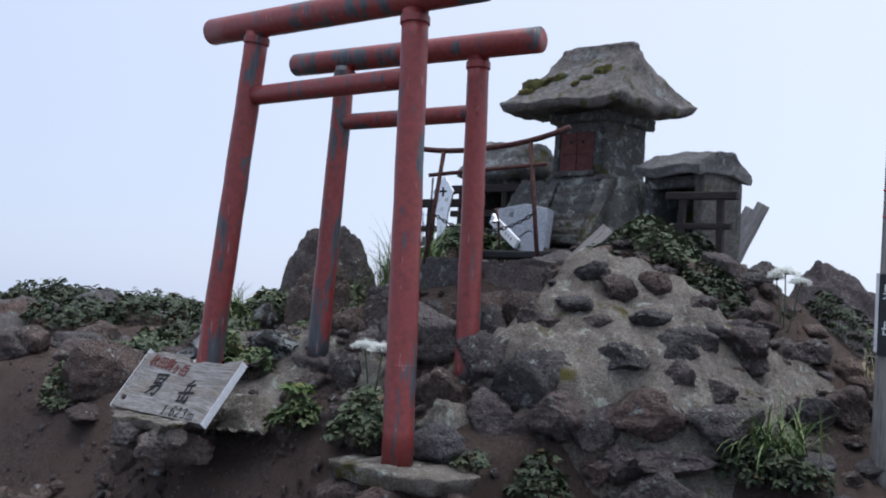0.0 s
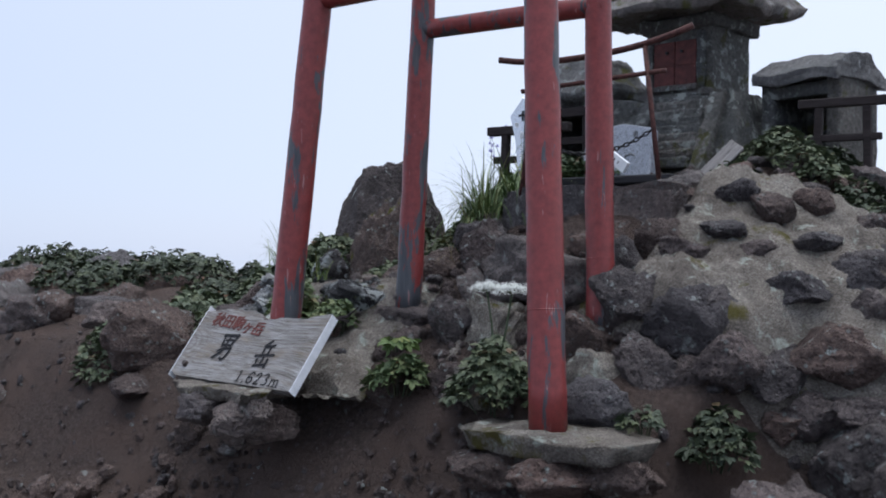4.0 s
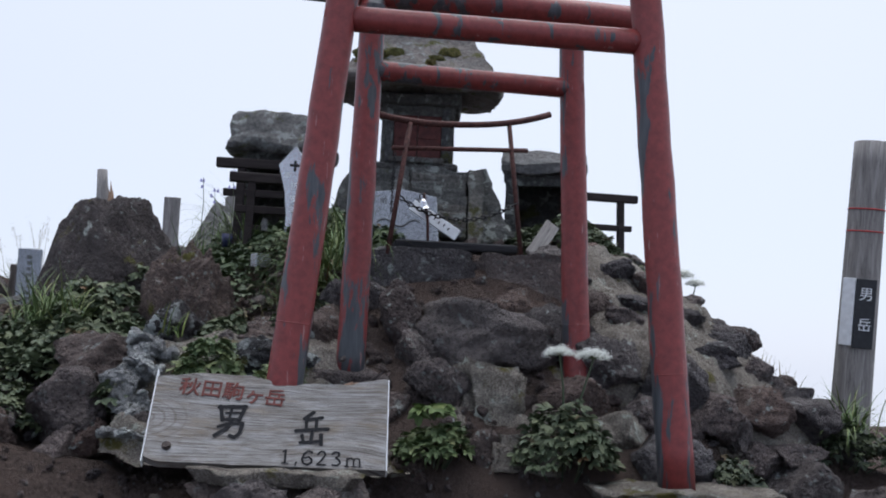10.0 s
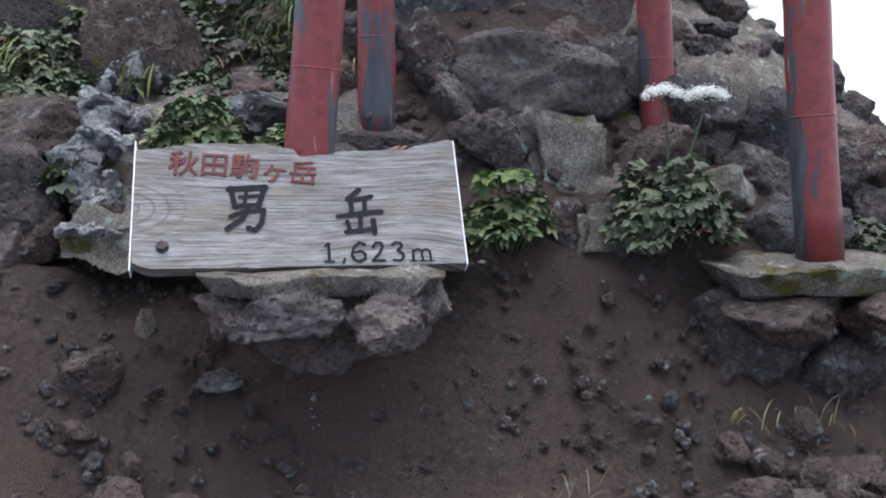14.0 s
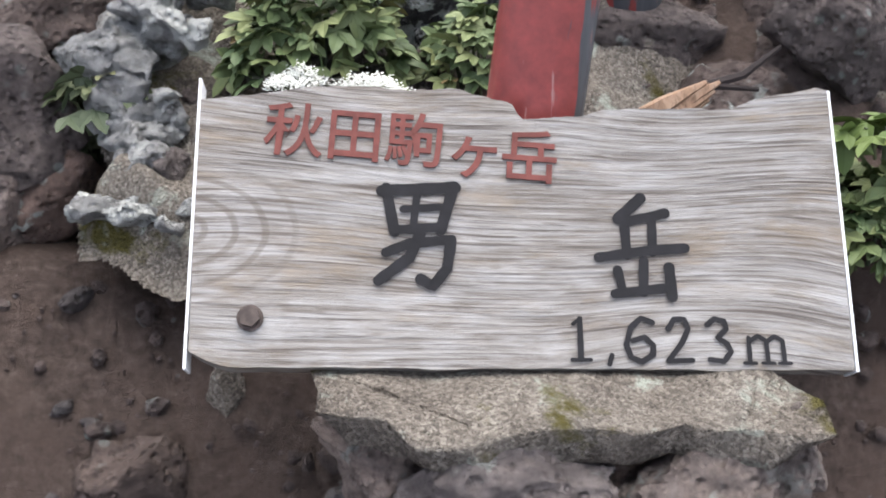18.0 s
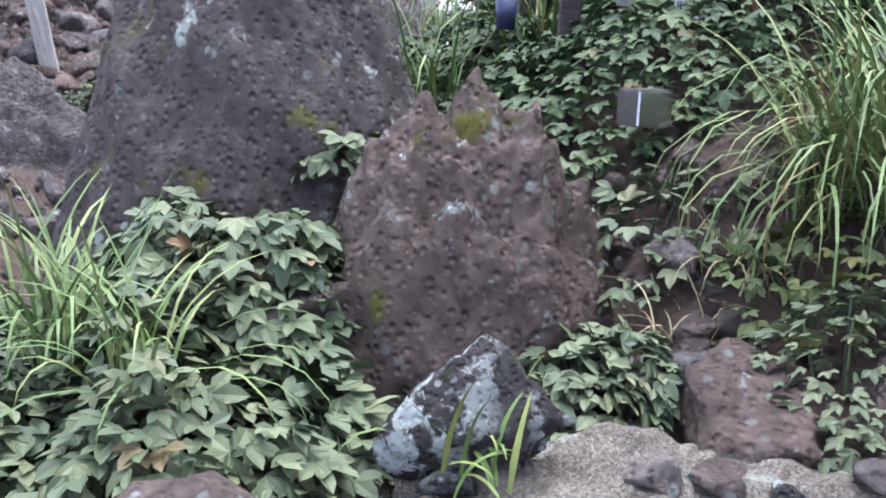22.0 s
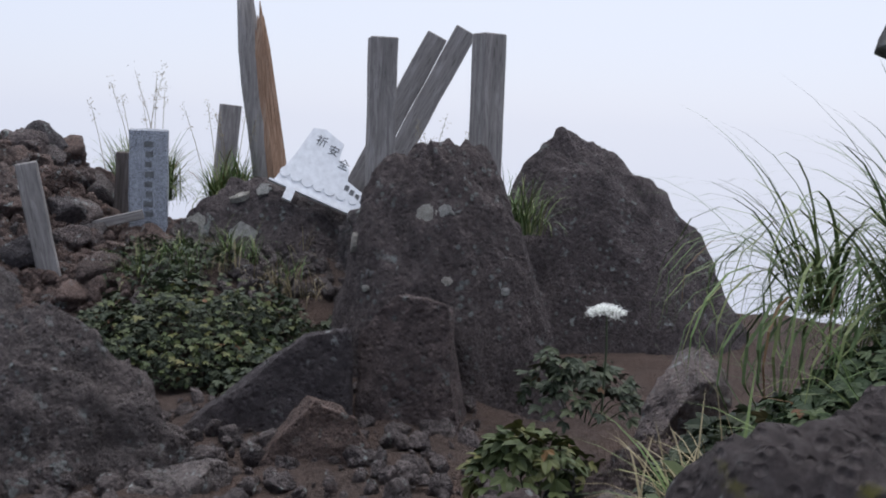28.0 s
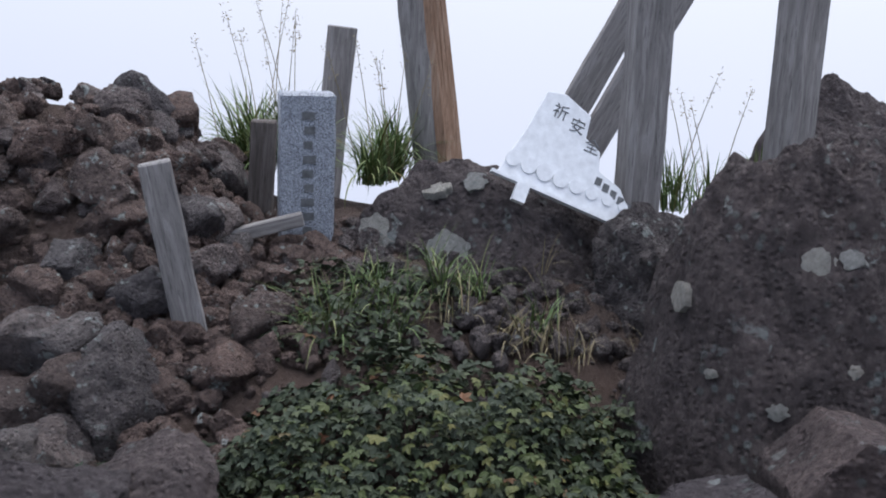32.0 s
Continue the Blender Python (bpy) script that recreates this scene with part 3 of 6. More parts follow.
# ---- torii gates ----
def torii(label, left, right, top, tie, beam_l, beam_r, r0, r1, rb):
    """A round-log gate: two leaning posts, a tie beam and a top beam."""
    g = thing("torii", label, "torii gate", group="red torii gates before the shrine")
    for base, head in ((left, top[0]), (right, top[1])):
        base, head = Vector(base), Vector(head)
        pts = [base.lerp(head, k / 14) for k in range(15)]
        for n_, p in enumerate(pts):
            p += Vector((0.004 * noise.noise(Vector((n_ * 0.7, base.x * 5, 1))), 0.004 * noise.noise(Vector((n_ * 0.7, base.x * 5, 9))), 0))
        post = part("post", rod(pts, [r0 + (r1 - r0) * k / 14 for k in range(15)], 24), RED, g, smooth=True)
        for f in (0.21,):
            c = base.lerp(head, f)
            d = (head - base).normalized()
            part("band", rod([c - d * 0.002, c + d * 0.002], r0 + (r1 - r0) * f + 0.0006, 24), RED, post, "grey joint band", smooth=True)
        c = base.lerp(head, 0.985)
        d = (head - base).normalized()
        part("cap_band", rod([c - d * 0.03, c + d * 0.0], r1 + 0.007, 24), RED, post)
    t0, t1 = Vector(tie[0]), Vector(tie[1])
    part("tie_beam", rod([t0.lerp(t1, k / 6) for k in range(7)], rb * 0.82, 20), RED, g, smooth=True)
    b0, b1 = Vector(beam_l), Vector(beam_r)
    part("top_beam", rod([b0.lerp(b1, k / 10) for k in range(11)], rb * 1.18, 24), RED, g, "worn red top beam with flat sawn ends", smooth=True)
    return g


torii("worn red-painted log torii gate, paint flaked to grey", (0.018, 0.265, 0.08), (1.378, 0.225, -0.06),
      ((0.178, 0.31, 1.84), (1.238, 0.31, 1.80)), ((0.10, 0.315, 1.535), (1.28, 0.30, 1.515)), (-0.19, 0.315, 1.89), (1.62, 0.305, 1.85), 0.063, 0.056, 0.056)
torii("smaller worn red-painted log torii gate behind the first", (0.250, 0.76, 0.24), (1.160, 0.86, 0.18),
      ((0.272, 0.805, 1.76), (1.092, 0.89, 1.74)), ((0.235, 0.795, 1.478), (1.14, 0.885, 1.478)), (-0.11, 0.80, 1.812), (1.44, 0.90, 1.785), 0.056, 0.050, 0.050)

# ---- the wooden summit sign ----
def sign_matrix():
    ex = Vector((1, 0, 0))
    up = Vector((0.005, 0.207, 0.279)).normalized()
    ey = up.cross(ex).normalized()
    return Matrix(((ex.x, ey.x, up.x, 0), (ex.y, ey.y, up.y, 0), (ex.z, ey.z, up.z, 0), (0, 0, 0, 1)))


SIGN_M = sign_matrix()


def sign_board():
    b = bmesh.new()
    nx, nz = 120, 24
    W = 0.75

    def top(u):
        edge = np.interp(u, (0, 0.03, 0.18, 0.40, 0.485, 0.50, 0.60, 0.64, 0.84, 0.90, 0.985, 1.0), (0.316, 0.318, 0.337, 0.335, 0.320, 0.299, 0.304, 0.314, 0.318, 0.332, 0.348, 0.342))
        return float(edge) + 0.004 * noise.noise(Vector((u * 14, 0, 3))) + 0.002 * noise.noise(Vector((u * 60, 0, 3)))

    def foot(u):
        return 0.018 * max(0.0, 1 - u / 0.09) ** 2 - 0.003 * noise.noise(Vector((u * 12, 5, 0)))

    front = [[b.verts.new((-W / 2 + W * i / (nx - 1) + (0.012 * (j / (nz - 1)) * (1 - 2 * (i == 0)) if i in (0, nx - 1) else 0) * 0.4,
                           0.0016 * noise.noise(Vector((i * 0.075, j * 1.2, 0))), foot(i / (nx - 1)) * (1 - j / (nz - 1)) + top(i / (nx - 1)) * j / (nz - 1)))
              for i in range(nx)] for j in range(nz)]
    back = [[b.verts.new((v.co.x, v.co.y + 0.036, v.co.z)) for v in row] for row in front]
    for g, flip in ((front, False), (back, True)):
        for j in range(nz - 1):
            for i in range(nx - 1):
                q = (g[j][i], g[j][i + 1], g[j + 1][i + 1], g[j + 1][i])
                b.faces.new(q[::-1] if flip else q)
    for a, c in ((front[0], back[0]), (front[-1], back[-1])):
        for i in range(nx - 1):
            b.faces.new((a[i], c[i], c[i + 1], a[i + 1]))
    for i in (0, nx - 1):
        for j in range(nz - 1):
            b.faces.new((front[j][i], back[j][i], back[j + 1][i], front[j + 1][i]))
    bmesh.ops.recalc_face_normals(b, faces=b.faces)
    return b


sign = thing("summit_sign", "weathered silver-grey wooden board with painted summit name", "sign", SIGN_M)
board = part("board", sign_board(), WOOD_SIGN, sign)


def lettering(text, size, x, z, mat, parent, y=-0.0022, bold=0.0, name="lettering", depth=0.0012, m=None, turn=0.0, wide=1.0):
    cu = bpy.data.curves.new(name, "FONT")
    cu.body, cu.size, cu.extrude, cu.offset = text, size, depth, bold
    tmp = bpy.data.objects.new(name, cu)
    scene.collection.objects.link(tmp)
    dg = bpy.context.evaluated_depsgraph_get()
    me = bpy.data.meshes.new_from_object(tmp.evaluated_get(dg))
    bpy.data.objects.remove(tmp)
    me.transform((m or Matrix()) @ pose(x, y, z, 90, 0, 0) @ pose(0, 0, 0, 0, 0, turn) @ Matrix.Diagonal((wide, 1, 1, 1)))
    me.materials.clear()
    me.materials.append(mat)
    ob = new(name, me)
    ob.parent = parent
    return ob


# positions on the board from its lower left corner
def on_board(fx, fz):
    return -0.375 + 0.75 * fx, 0.335 * fz


lx, lz = on_board(0.095, 0.765)
for k, ch in enumerate("秋田駒ヶ岳"):
    lettering(ch, 0.0705, lx + 0.0705 * k - (0.006 if k == 4 else 0), lz - 0.0052 * k - (0.008 if k > 2 else 0), INK_RED, board, bold=0.0008, turn=-4)


def brush(strokes, parent, mat, name="lettering"):
    """Hand-painted strokes on the board. Each stroke: half width in millimetres, then points in millimetres from the lower left corner."""
    b = bmesh.new()
    for k, (w, *pts) in enumerate(strokes):
        depth = -0.0026 - 0.00015 * k
        p = [Vector((-0.375 + x / 1000, depth, z / 1000)) for x, z in pts]
        fine = [p[0]]
        for u, v in zip(p, p[1:]):
            fine += [u.lerp(v, (i + 1) / 5) for i in range(5)]
        sides = []
        for i, q in enumerate(fine):
            d = (fine[min(i + 1, len(fine) - 1)] - fine[max(i - 1, 0)]).normalized()
            half = w / 1000 * (1 + 0.16 * noise.noise(q * 90 + Vector((k, 0, 0))))
            sides.append((q, Vector((-d.z, 0, d.x)) * half, d * half))
        left, right = [b.verts.new(q + o) for q, o, d in sides], [b.verts.new(q - o) for q, o, d in sides]
        for i in range(len(sides) - 1):
            b.faces.new((left[i], left[i + 1], right[i + 1], right[i]))
        for i, sign_ in ((0, -1), (-1, 1)):
            q, o, d = sides[i]
            cap = [b.verts.new(q + o * math.cos(t) + sign_ * d * math.sin(t) + Vector((0, 0.00005, 0))) for t in [math.pi * j / 7 for j in range(8)]]
            b.faces.new(cap)
    bmesh.ops.recalc_face_normals(b, faces=b.faces)
    return part(name, b, mat, parent)


brush(((6.5, (216, 210), (226, 157)), (7.5, (211, 206), (295, 211)), (6.5, (294, 211), (279, 160)), (4.5, (236, 184), (278, 187)), (4.5, (252, 204), (247, 160)), (5.5, (227, 159), (279, 163)),
       (6.0, (216, 132), (243, 143), (291, 148)), (6.5, (291, 148), (286, 114), (270, 93), (256, 101)), (6.5, (256, 156), (243, 126), (208, 99))), board, INK)
brush(((7.0, (513, 201), (486, 176)), (5.5, (492, 180), (494, 132)), (6.0, (495, 172), (541, 183)), (5.5, (525, 174), (524, 136)), (6.0, (461, 129), (516, 137), (562, 141)),
       (6.0, (513, 125), (511, 89)), (5.5, (482, 114), (487, 90)), (5.5, (478, 86), (544, 94)), (6.5, (542, 117), (544, 83))), board, INK)
brush(((3.4, (436, 57), (436, 11)), (2.2, (426, 10), (447, 10)), (2.2, (428, 51), (436, 57)), (2.8, (471, 15), (468, 5))), board, INK)
brush(((3.4, (519, 53), (506, 58), (494, 47), (488, 27), (493, 13), (505, 8), (518, 16), (519, 27), (509, 36), (496, 32)),), board, INK)
brush(((3.2, (537, 46), (544, 57), (556, 57), (560, 46), (552, 30), (536, 10)), (3.0, (535, 9), (563, 10))), board, INK)
brush(((3.2, (582, 51), (591, 58), (602, 55), (604, 46), (593, 36), (604, 29), (608, 20), (599, 9), (583, 11)),), board, INK)
brush(((2.8, (629, 36), (629, 8)), (2.8, (629, 32), (640, 38), (649, 33), (650, 8)), (2.8, (650, 32), (659, 38), (668, 33), (669, 8)), (1.8, (622, 7), (636, 7)), (1.8, (643, 7), (657, 7)), (1.8, (662, 7), (676, 7))), board, INK)
bx, bz = on_board(0.088, 0.165)
bolt = part("bolt", rod([(bx, 0.004, bz), (bx, -0.012, bz)], 0.012, 6), BOLT, sign, "rusty hexagonal bolt")
part("washer", rod([(bx, 0.003, bz), (bx, -0.003, bz)], 0.015, 16), BOLT, bolt)
for sx_ in (-1, 1):
    part("edge_strip", box(0.003, 0.036, 0.345, pose(sx_ * 0.3785, 0.017, -0.002)), WHITE_PAINT, sign, "thin white metal edge strip")

# ledge stones under sign and gate post
ledge = thing("sign_ledge", "flat mortar-topped stone ledge under the sign", "stone ledge")


def slab(outline, z0, z1, seed, mat, parent, name="slab", smooth=True, rough=0.02):
    """A flat uneven stone from a ground outline."""
    b = bmesh.new()
    f = b.faces.new([b.verts.new((x, y, z1)) for x, y in outline])
    if f.normal.z < 0:
        f.normal_flip()
    r = bmesh.ops.extrude_face_region(b, geom=[f])
    vs = [v for v in r["geom"] if isinstance(v, bmesh.types.BMVert)]
    cx, cy = sum(v.co.x for v in vs) / len(vs), sum(v.co.y for v in vs) / len(vs)
    for v in vs:
        v.co = Vector((cx + (v.co.x - cx) * 0.86, cy + (v.co.y - cy) * 0.86, z0))
    bmesh.ops.recalc_face_normals(b, faces=b.faces)
    bmesh.ops.triangulate(b, faces=b.faces)
    for _ in range(3):
        bmesh.ops.subdivide_edges(b, edges=b.edges[:], cuts=1)
    off = Vector((seed * 3.3, seed, 0))
    for v in b.verts:
        v.co += rough * Vector(noise.noise_vector(v.co * 7 + off)) + rough * 0.5 * Vector(noise.noise_vector(v.co * 19 + off))
    return part(name, b, mat, parent, smooth=smooth)


slab([(-0.24, 0.02), (-0.235, -0.09), (-0.19, -0.095), (-0.16, -0.10), (-0.13, -0.13), (-0.07, -0.135), (-0.03, -0.12), (0.05, -0.12), (0.10, -0.13), (0.16, -0.11), (0.22, -0.12), (0.27, -0.14), (0.305, -0.12), (0.315, -0.05), (0.27, 0.02), (0.2, 0.25), (-0.25, 0.25)], -0.055, -0.012, 1, CONCRETE, ledge, "mortar_top", rough=0.014)
for k, (x, y, z, a, b_, c) in enumerate([(-0.03, -0.10, -0.105, 0.115, 0.085, 0.058), (0.195, -0.10, -0.11, 0.115, 0.085, 0.062), (-0.16, -0.02, -0.10, 0.07, 0.08, 0.05), (0.285, -0.07, -0.08, 0.04, 0.05, 0.055), (0.05, 0.04, -0.21, 0.06, 0.05, 0.045), (0.05, 0.09, -0.17, 0.22, 0.12, 0.10)]):
    rock(x, y, z, a, b_, c, 20 + k, LEDGE_LAVA, 40 * k, parent=ledge, sub=5)
rock(-0.48, 0.20, -0.30, 0.085, 0.07, 0.085, 24, LAVA_RED, 15, name="boulder", label="rounded brown stone half buried in the earth bank", sub=4)
rock(-0.38, 0.29, -0.19, 0.026, 0.025, 0.048, 22, CONCRETE, 0, name="stone", label="small pale stone stuck in the earth bank", sub=4)
rock(-0.19, 0.19, -0.31, 0.055, 0.045, 0.03, 23, STONE, 30, name="stone", label="flat pale stone in the earth bank", sub=4)
foot = thing("gate_footing", "flat mortar and lava footing under the gate post", "stone footing")
slab([(1.08, 0.12), (1.18, 0.05), (1.35, 0.03), (1.55, 0.04), (1.72, 0.12), (1.74, 0.3), (1.6, 0.42), (1.25, 0.42), (1.08, 0.32)], -0.12, -0.055, 4, CONCRETE, foot, "mortar_top")
for k, (x, y, z, a, b_, c) in enumerate([(1.25, 0.13, -0.17, 0.16, 0.11, 0.07), (1.5, 0.13, -0.17, 0.17, 0.11, 0.07), (1.67, 0.2, -0.15, 0.10, 0.11, 0.06), (1.2, 0.22, -0.27, 0.18, 0.15, 0.14), (1.4, 0.2, -0.32, 0.16, 0.14, 0.12)]):
    rock(x, y, z, a, b_, c, 26 + k, LAVA_RED if k < 3 else LAVA, 50 * k, parent=foot, sub=4)

# ---- main shrine ----
main = thing("stone_shrine", "old mossy stone shrine with red doors and flared roof", "shrine", pose(0.577, 2.651, 0.01, 0, 0, -4))


def roof_shell(hx, hy, rx, ry, h, lift, mat_noise, seed, n=64, rows=18, power=1.9, thick=0.07, bow=0.0):
    """A flared roof: rings from a wide eave up to a narrow ridge, with an underside."""
    b = bmesh.new()
    rings = []
    for j in range(rows + 1):
        v = j / rows
        k = (1 - v) ** power
        ax, ay, z = rx + (hx - rx) * k, ry + (hy - ry) * k, h * v
        ring = []
        for i in range(n):
            t = 2 * math.pi * i / n
            c, s = math.cos(t), math.sin(t)
            m_ = max(abs(c), abs(s))
            q = (c / m_, s / m_)
            corner = (abs(q[0]) * abs(q[1])) ** 3
            zz = z + lift * corner * (1 - v) ** 3 + bow * math.exp(-(q[0] * 2.2) ** 2) * (1 if q[1] < -0.9 else 0) * (1 - v) ** 2
            p = Vector((q[0] * ax, q[1] * ay, zz))
            p += mat_noise * Vector(noise.noise_vector(p * 6 + Vector((seed, 0, 0)))) + mat_noise * 0.65 * Vector(noise.noise_vector(p * 13 + Vector((seed, 5, 0)))) + mat_noise * 0.35 * Vector(noise.noise_vector(p * 29 + Vector((seed, 9, 0))))
            ring.append(b.verts.new(p))
        rings.append(ring)
    low = [b.verts.new(v.co + Vector((-0.02 * v.co.x / hx, -0.02 * v.co.y / hy, -thick * (0.75 + 0.25 * noise.noise(v.co * 9))))) for v in rings[0]]
    inner = [b.verts.new((v.co.x * 0.55, v.co.y * 0.55, v.co.z + 0.01)) for v in low]
    rings = [inner, low] + rings
    for r0, r1 in zip(rings, rings[1:]):
        for i in range(n):
            b.faces.new((r0[i], r0[(i + 1) % n], r1[(i + 1) % n], r1[i]))
    b.faces.new(rings[-1])
    b.faces.new(inner[::-1])
    bmesh.ops.recalc_face_normals(b, faces=b.faces)
    return b


b = roof_shell(0.445, 0.40, 0.25, 0.03, 0.385, 0.03, 0.021, 3, power=1.35, bow=0.03, n=120, rows=34, thick=0.06)
bmesh.ops.transform(b, matrix=pose(0, -0.045, 1.822, 3.2, 0, 3), verts=b.verts)
shell = BVHTree.FromBMesh(b)
part("roof", b, ROOF, main, "flared stone roof with moss and pale lichen", smooth=True)
for k, (cx, cy, a, b_) in enumerate(((-0.29, -0.30, 0.085, 0.05), (-0.22, -0.26, 0.07, 0.045), (-0.14, -0.25, 0.05, 0.04), (-0.30, -0.37, 0.05, 0.03), (0.09, -0.27, 0.05, 0.035), (0.055, -0.33, 0.03, 0.025), (0.16, -0.21, 0.06, 0.04))):
    spot, up = shell.ray_cast(Vector((cx, cy, 3)), Vector((0, 0, -1)))[:2]
    c = bmesh.new()
    bmesh.ops.create_icosphere(c, subdivisions=5, radius=1.0)
    for v in c.verts:
        u = v.co.copy()
        v.co = Vector((u.x * a, u.y * b_, u.z * 0.016)) + u * (0.012 * noise.noise(u * 2.5 + Vector((k, 0, 0))) + 0.006 * noise.noise(u * 9) + 0.004 * noise.noise(u * 24))
    bmesh.ops.transform(c, matrix=Matrix.Translation(spot) @ up.to_track_quat("Z", "Y").to_matrix().to_4x4(), verts=c.verts)
    part("moss_cushion", c, MOSS, main, "yellow-green moss cushion on the roof", smooth=True)
part("ridge", roughen(box(0.53, 0.09, 0.06, pose(0, -0.05, 2.155, 0, 0, 3), 0.015), 0.01, 8, 2, 3), ROOF, main, smooth=True)
part("body", roughen(box(0.40, 0.40, 0.46, pose(0, 0, 1.34), 0.012), 0.010, 7, 4, 4), SHRINE, main, smooth=True)
part("eave_block", roughen(box(0.47, 0.47, 0.07, pose(0, 0, 1.72), 0.012), 0.012, 7, 5, 4), SHRINE, main, smooth=True)
part("sill", roughen(box(0.46, 0.46, 0.05, pose(0, 0, 1.35), 0.012), 0.010, 9, 6, 3), SHRINE, main, smooth=True)
for k, sx_ in enumerate((-1, 1)):
    d = part("door", box(0.128, 0.016, 0.232, pose(sx_ * 0.066, -0.212, 1.425), 0.003), DOOR_RED, main, "dull red lacquered door leaf")
    part("handle", rod([(sx_ * 0.045, -0.22, 1.60), (sx_ * 0.045, -0.232, 1.60)], 0.008, 10), IRON, d)
    part("rail", box(0.128, 0.008, 0.010, pose(sx_ * 0.066, -0.221, 1.53)), DOOR_RED, d)
    part("jamb", roughen(box(0.04, 0.04, 0.30, pose(sx_ * 0.155, -0.208, 1.40), 0.006), 0.006, 9, 7, 3), SHRINE, main, smooth=True)
part("threshold", roughen(box(0.30, 0.05, 0.03, pose(0, -0.225, 1.393), 0.005), 0.004, 9, 8, 3), SHRINE, main, smooth=True)

plinth = thing("shrine_plinth", "stepped plinth of mossy stone blocks under the shrine", "plinth", pose(0.597, 2.672, 0.005, 0, 0, -3))


def taper(x0, y0, x1, y1, z0, z1, seed, cuts=4, amt=0.02):
    b = bmesh.new()
    v = [b.verts.new((sx * x, sy * y, z)) for z, x, y in ((z0, x0, y0), (z1, x1, y1)) for sx, sy in ((-1, -1), (1, -1), (1, 1), (-1, 1))]
    for q in ((3, 2, 1, 0), (4, 5, 6, 7), (0, 1, 5, 4), (1, 2, 6, 5), (2, 3, 7, 6), (3, 0, 4, 7)):
        b.faces.new([v[i] for i in q])
    return roughen(b, amt, 6, seed, cuts)


part("core", taper(0.55, 0.50, 0.36, 0.33, 0.86, 1.36, 3, 5, 0.032), SHRINE, plinth, smooth=True)
for k in range(8):
    part("stair_tread", roughen(box(0.30, 0.07, 0.055, pose(0.10, -0.50 + 0.022 * k, 0.965 + 0.043 * k), 0.008), 0.008, 14, k, 3), SHRINE, plinth, smooth=True)
for sx_ in (-0.06, 0.33):
    b = roughen(extrude([(-0.555, 0.93), (-0.53, 1.02), (-0.35, 1.36), (-0.24, 1.36), (-0.24, 0.93)], 0.07, Matrix.Translation((sx_, 0, 0)) @ pose(0, 0, 0, 0, 0, 90)), 0.016, 9, sx_, 3)
    part("stair_cheek", b, SHRINE, plinth, smooth=False)

# ---- side shrines ----
def gable_roof(hx, hy, z1, zr, thick, seed, flat):
    prof = [(-hy, z1), (-hy - 0.01, z1 + thick), (-flat, zr), (flat * 0.8, zr), (hy + 0.01, z1 + thick), (hy, z1), (hy * 0.6, z1 + 0.01), (-hy * 0.6, z1 + 0.01)]
    b = extrude(prof, 2 * hx, Matrix.Translation((hx, 0, 0)) @ pose(0, 0, 0, 0, 0, 90))
    bmesh.ops.triangulate(b, faces=b.faces)
    roughen(b, 0.020, 6, seed, 4)
    for v in b.verts:
        v.co += 0.006 * Vector(noise.noise_vector(v.co * 31))
    return b


def block_roof(z1, zr, seed, n=112):
    """A worn block of a roof: rounded rings from a lipped eave up to a blunt flat top."""
    levels = ((0.02, -0.16, 0.16, 0.16), (0.0, -0.265, 0.235, 0.235), (0.02, -0.300, 0.272, 0.262), (0.05, -0.292, 0.286, 0.272), (0.085, -0.282, 0.276, 0.262), (0.105, -0.280, 0.248, 0.240),
              (0.135, -0.286, 0.228, 0.220), (0.165, -0.295, 0.216, 0.203), (0.195, -0.296, 0.204, 0.188), (0.222, -0.290, 0.192, 0.172), (0.242, -0.270, 0.172, 0.152), (0.250, -0.220, 0.130, 0.115), (0.252, -0.10, 0.06, 0.05))
    k = (zr - z1) / 0.25
    fine = []
    for p, q in zip(levels, levels[1:]):
        fine += [tuple(a + (c - a) * j / 3 for a, c in zip(p, q)) for j in range(3)]
    fine.append(levels[-1])
    b = bmesh.new()
    rings = []
    for z, x0, x1, hy in fine:
        ring = []
        for i in range(n):
            t = 2 * math.pi * i / n
            c, s_ = math.cos(t), math.sin(t)
            d = (abs(c) ** 7 + abs(s_) ** 7) ** (-1 / 7)
            p = Vector(((x0 + x1) / 2 + (x1 - x0) / 2 * c * d, 1.1 * hy * s_ * d, z1 + z * k))
            off = Vector((seed, 0, 0))
            p += 0.022 * Vector(noise.noise_vector(p * 5 + off)) + 0.012 * Vector(noise.noise_vector(p * 13 + off)) + 0.007 * Vector(noise.noise_vector(p * 31 + off))
            ring.append(b.verts.new(p))
        rings.append(ring)
    for r0, r1 in zip(rings, rings[1:]):
        for i in range(n):
            b.faces.new((r0[i], r0[(i + 1) % n], r1[(i + 1) % n], r1[i]))
    b.faces.new(rings[0][::-1])
    b.faces.new(rings[-1])
    bmesh.ops.recalc_face_normals(b, faces=b.faces)
    return b


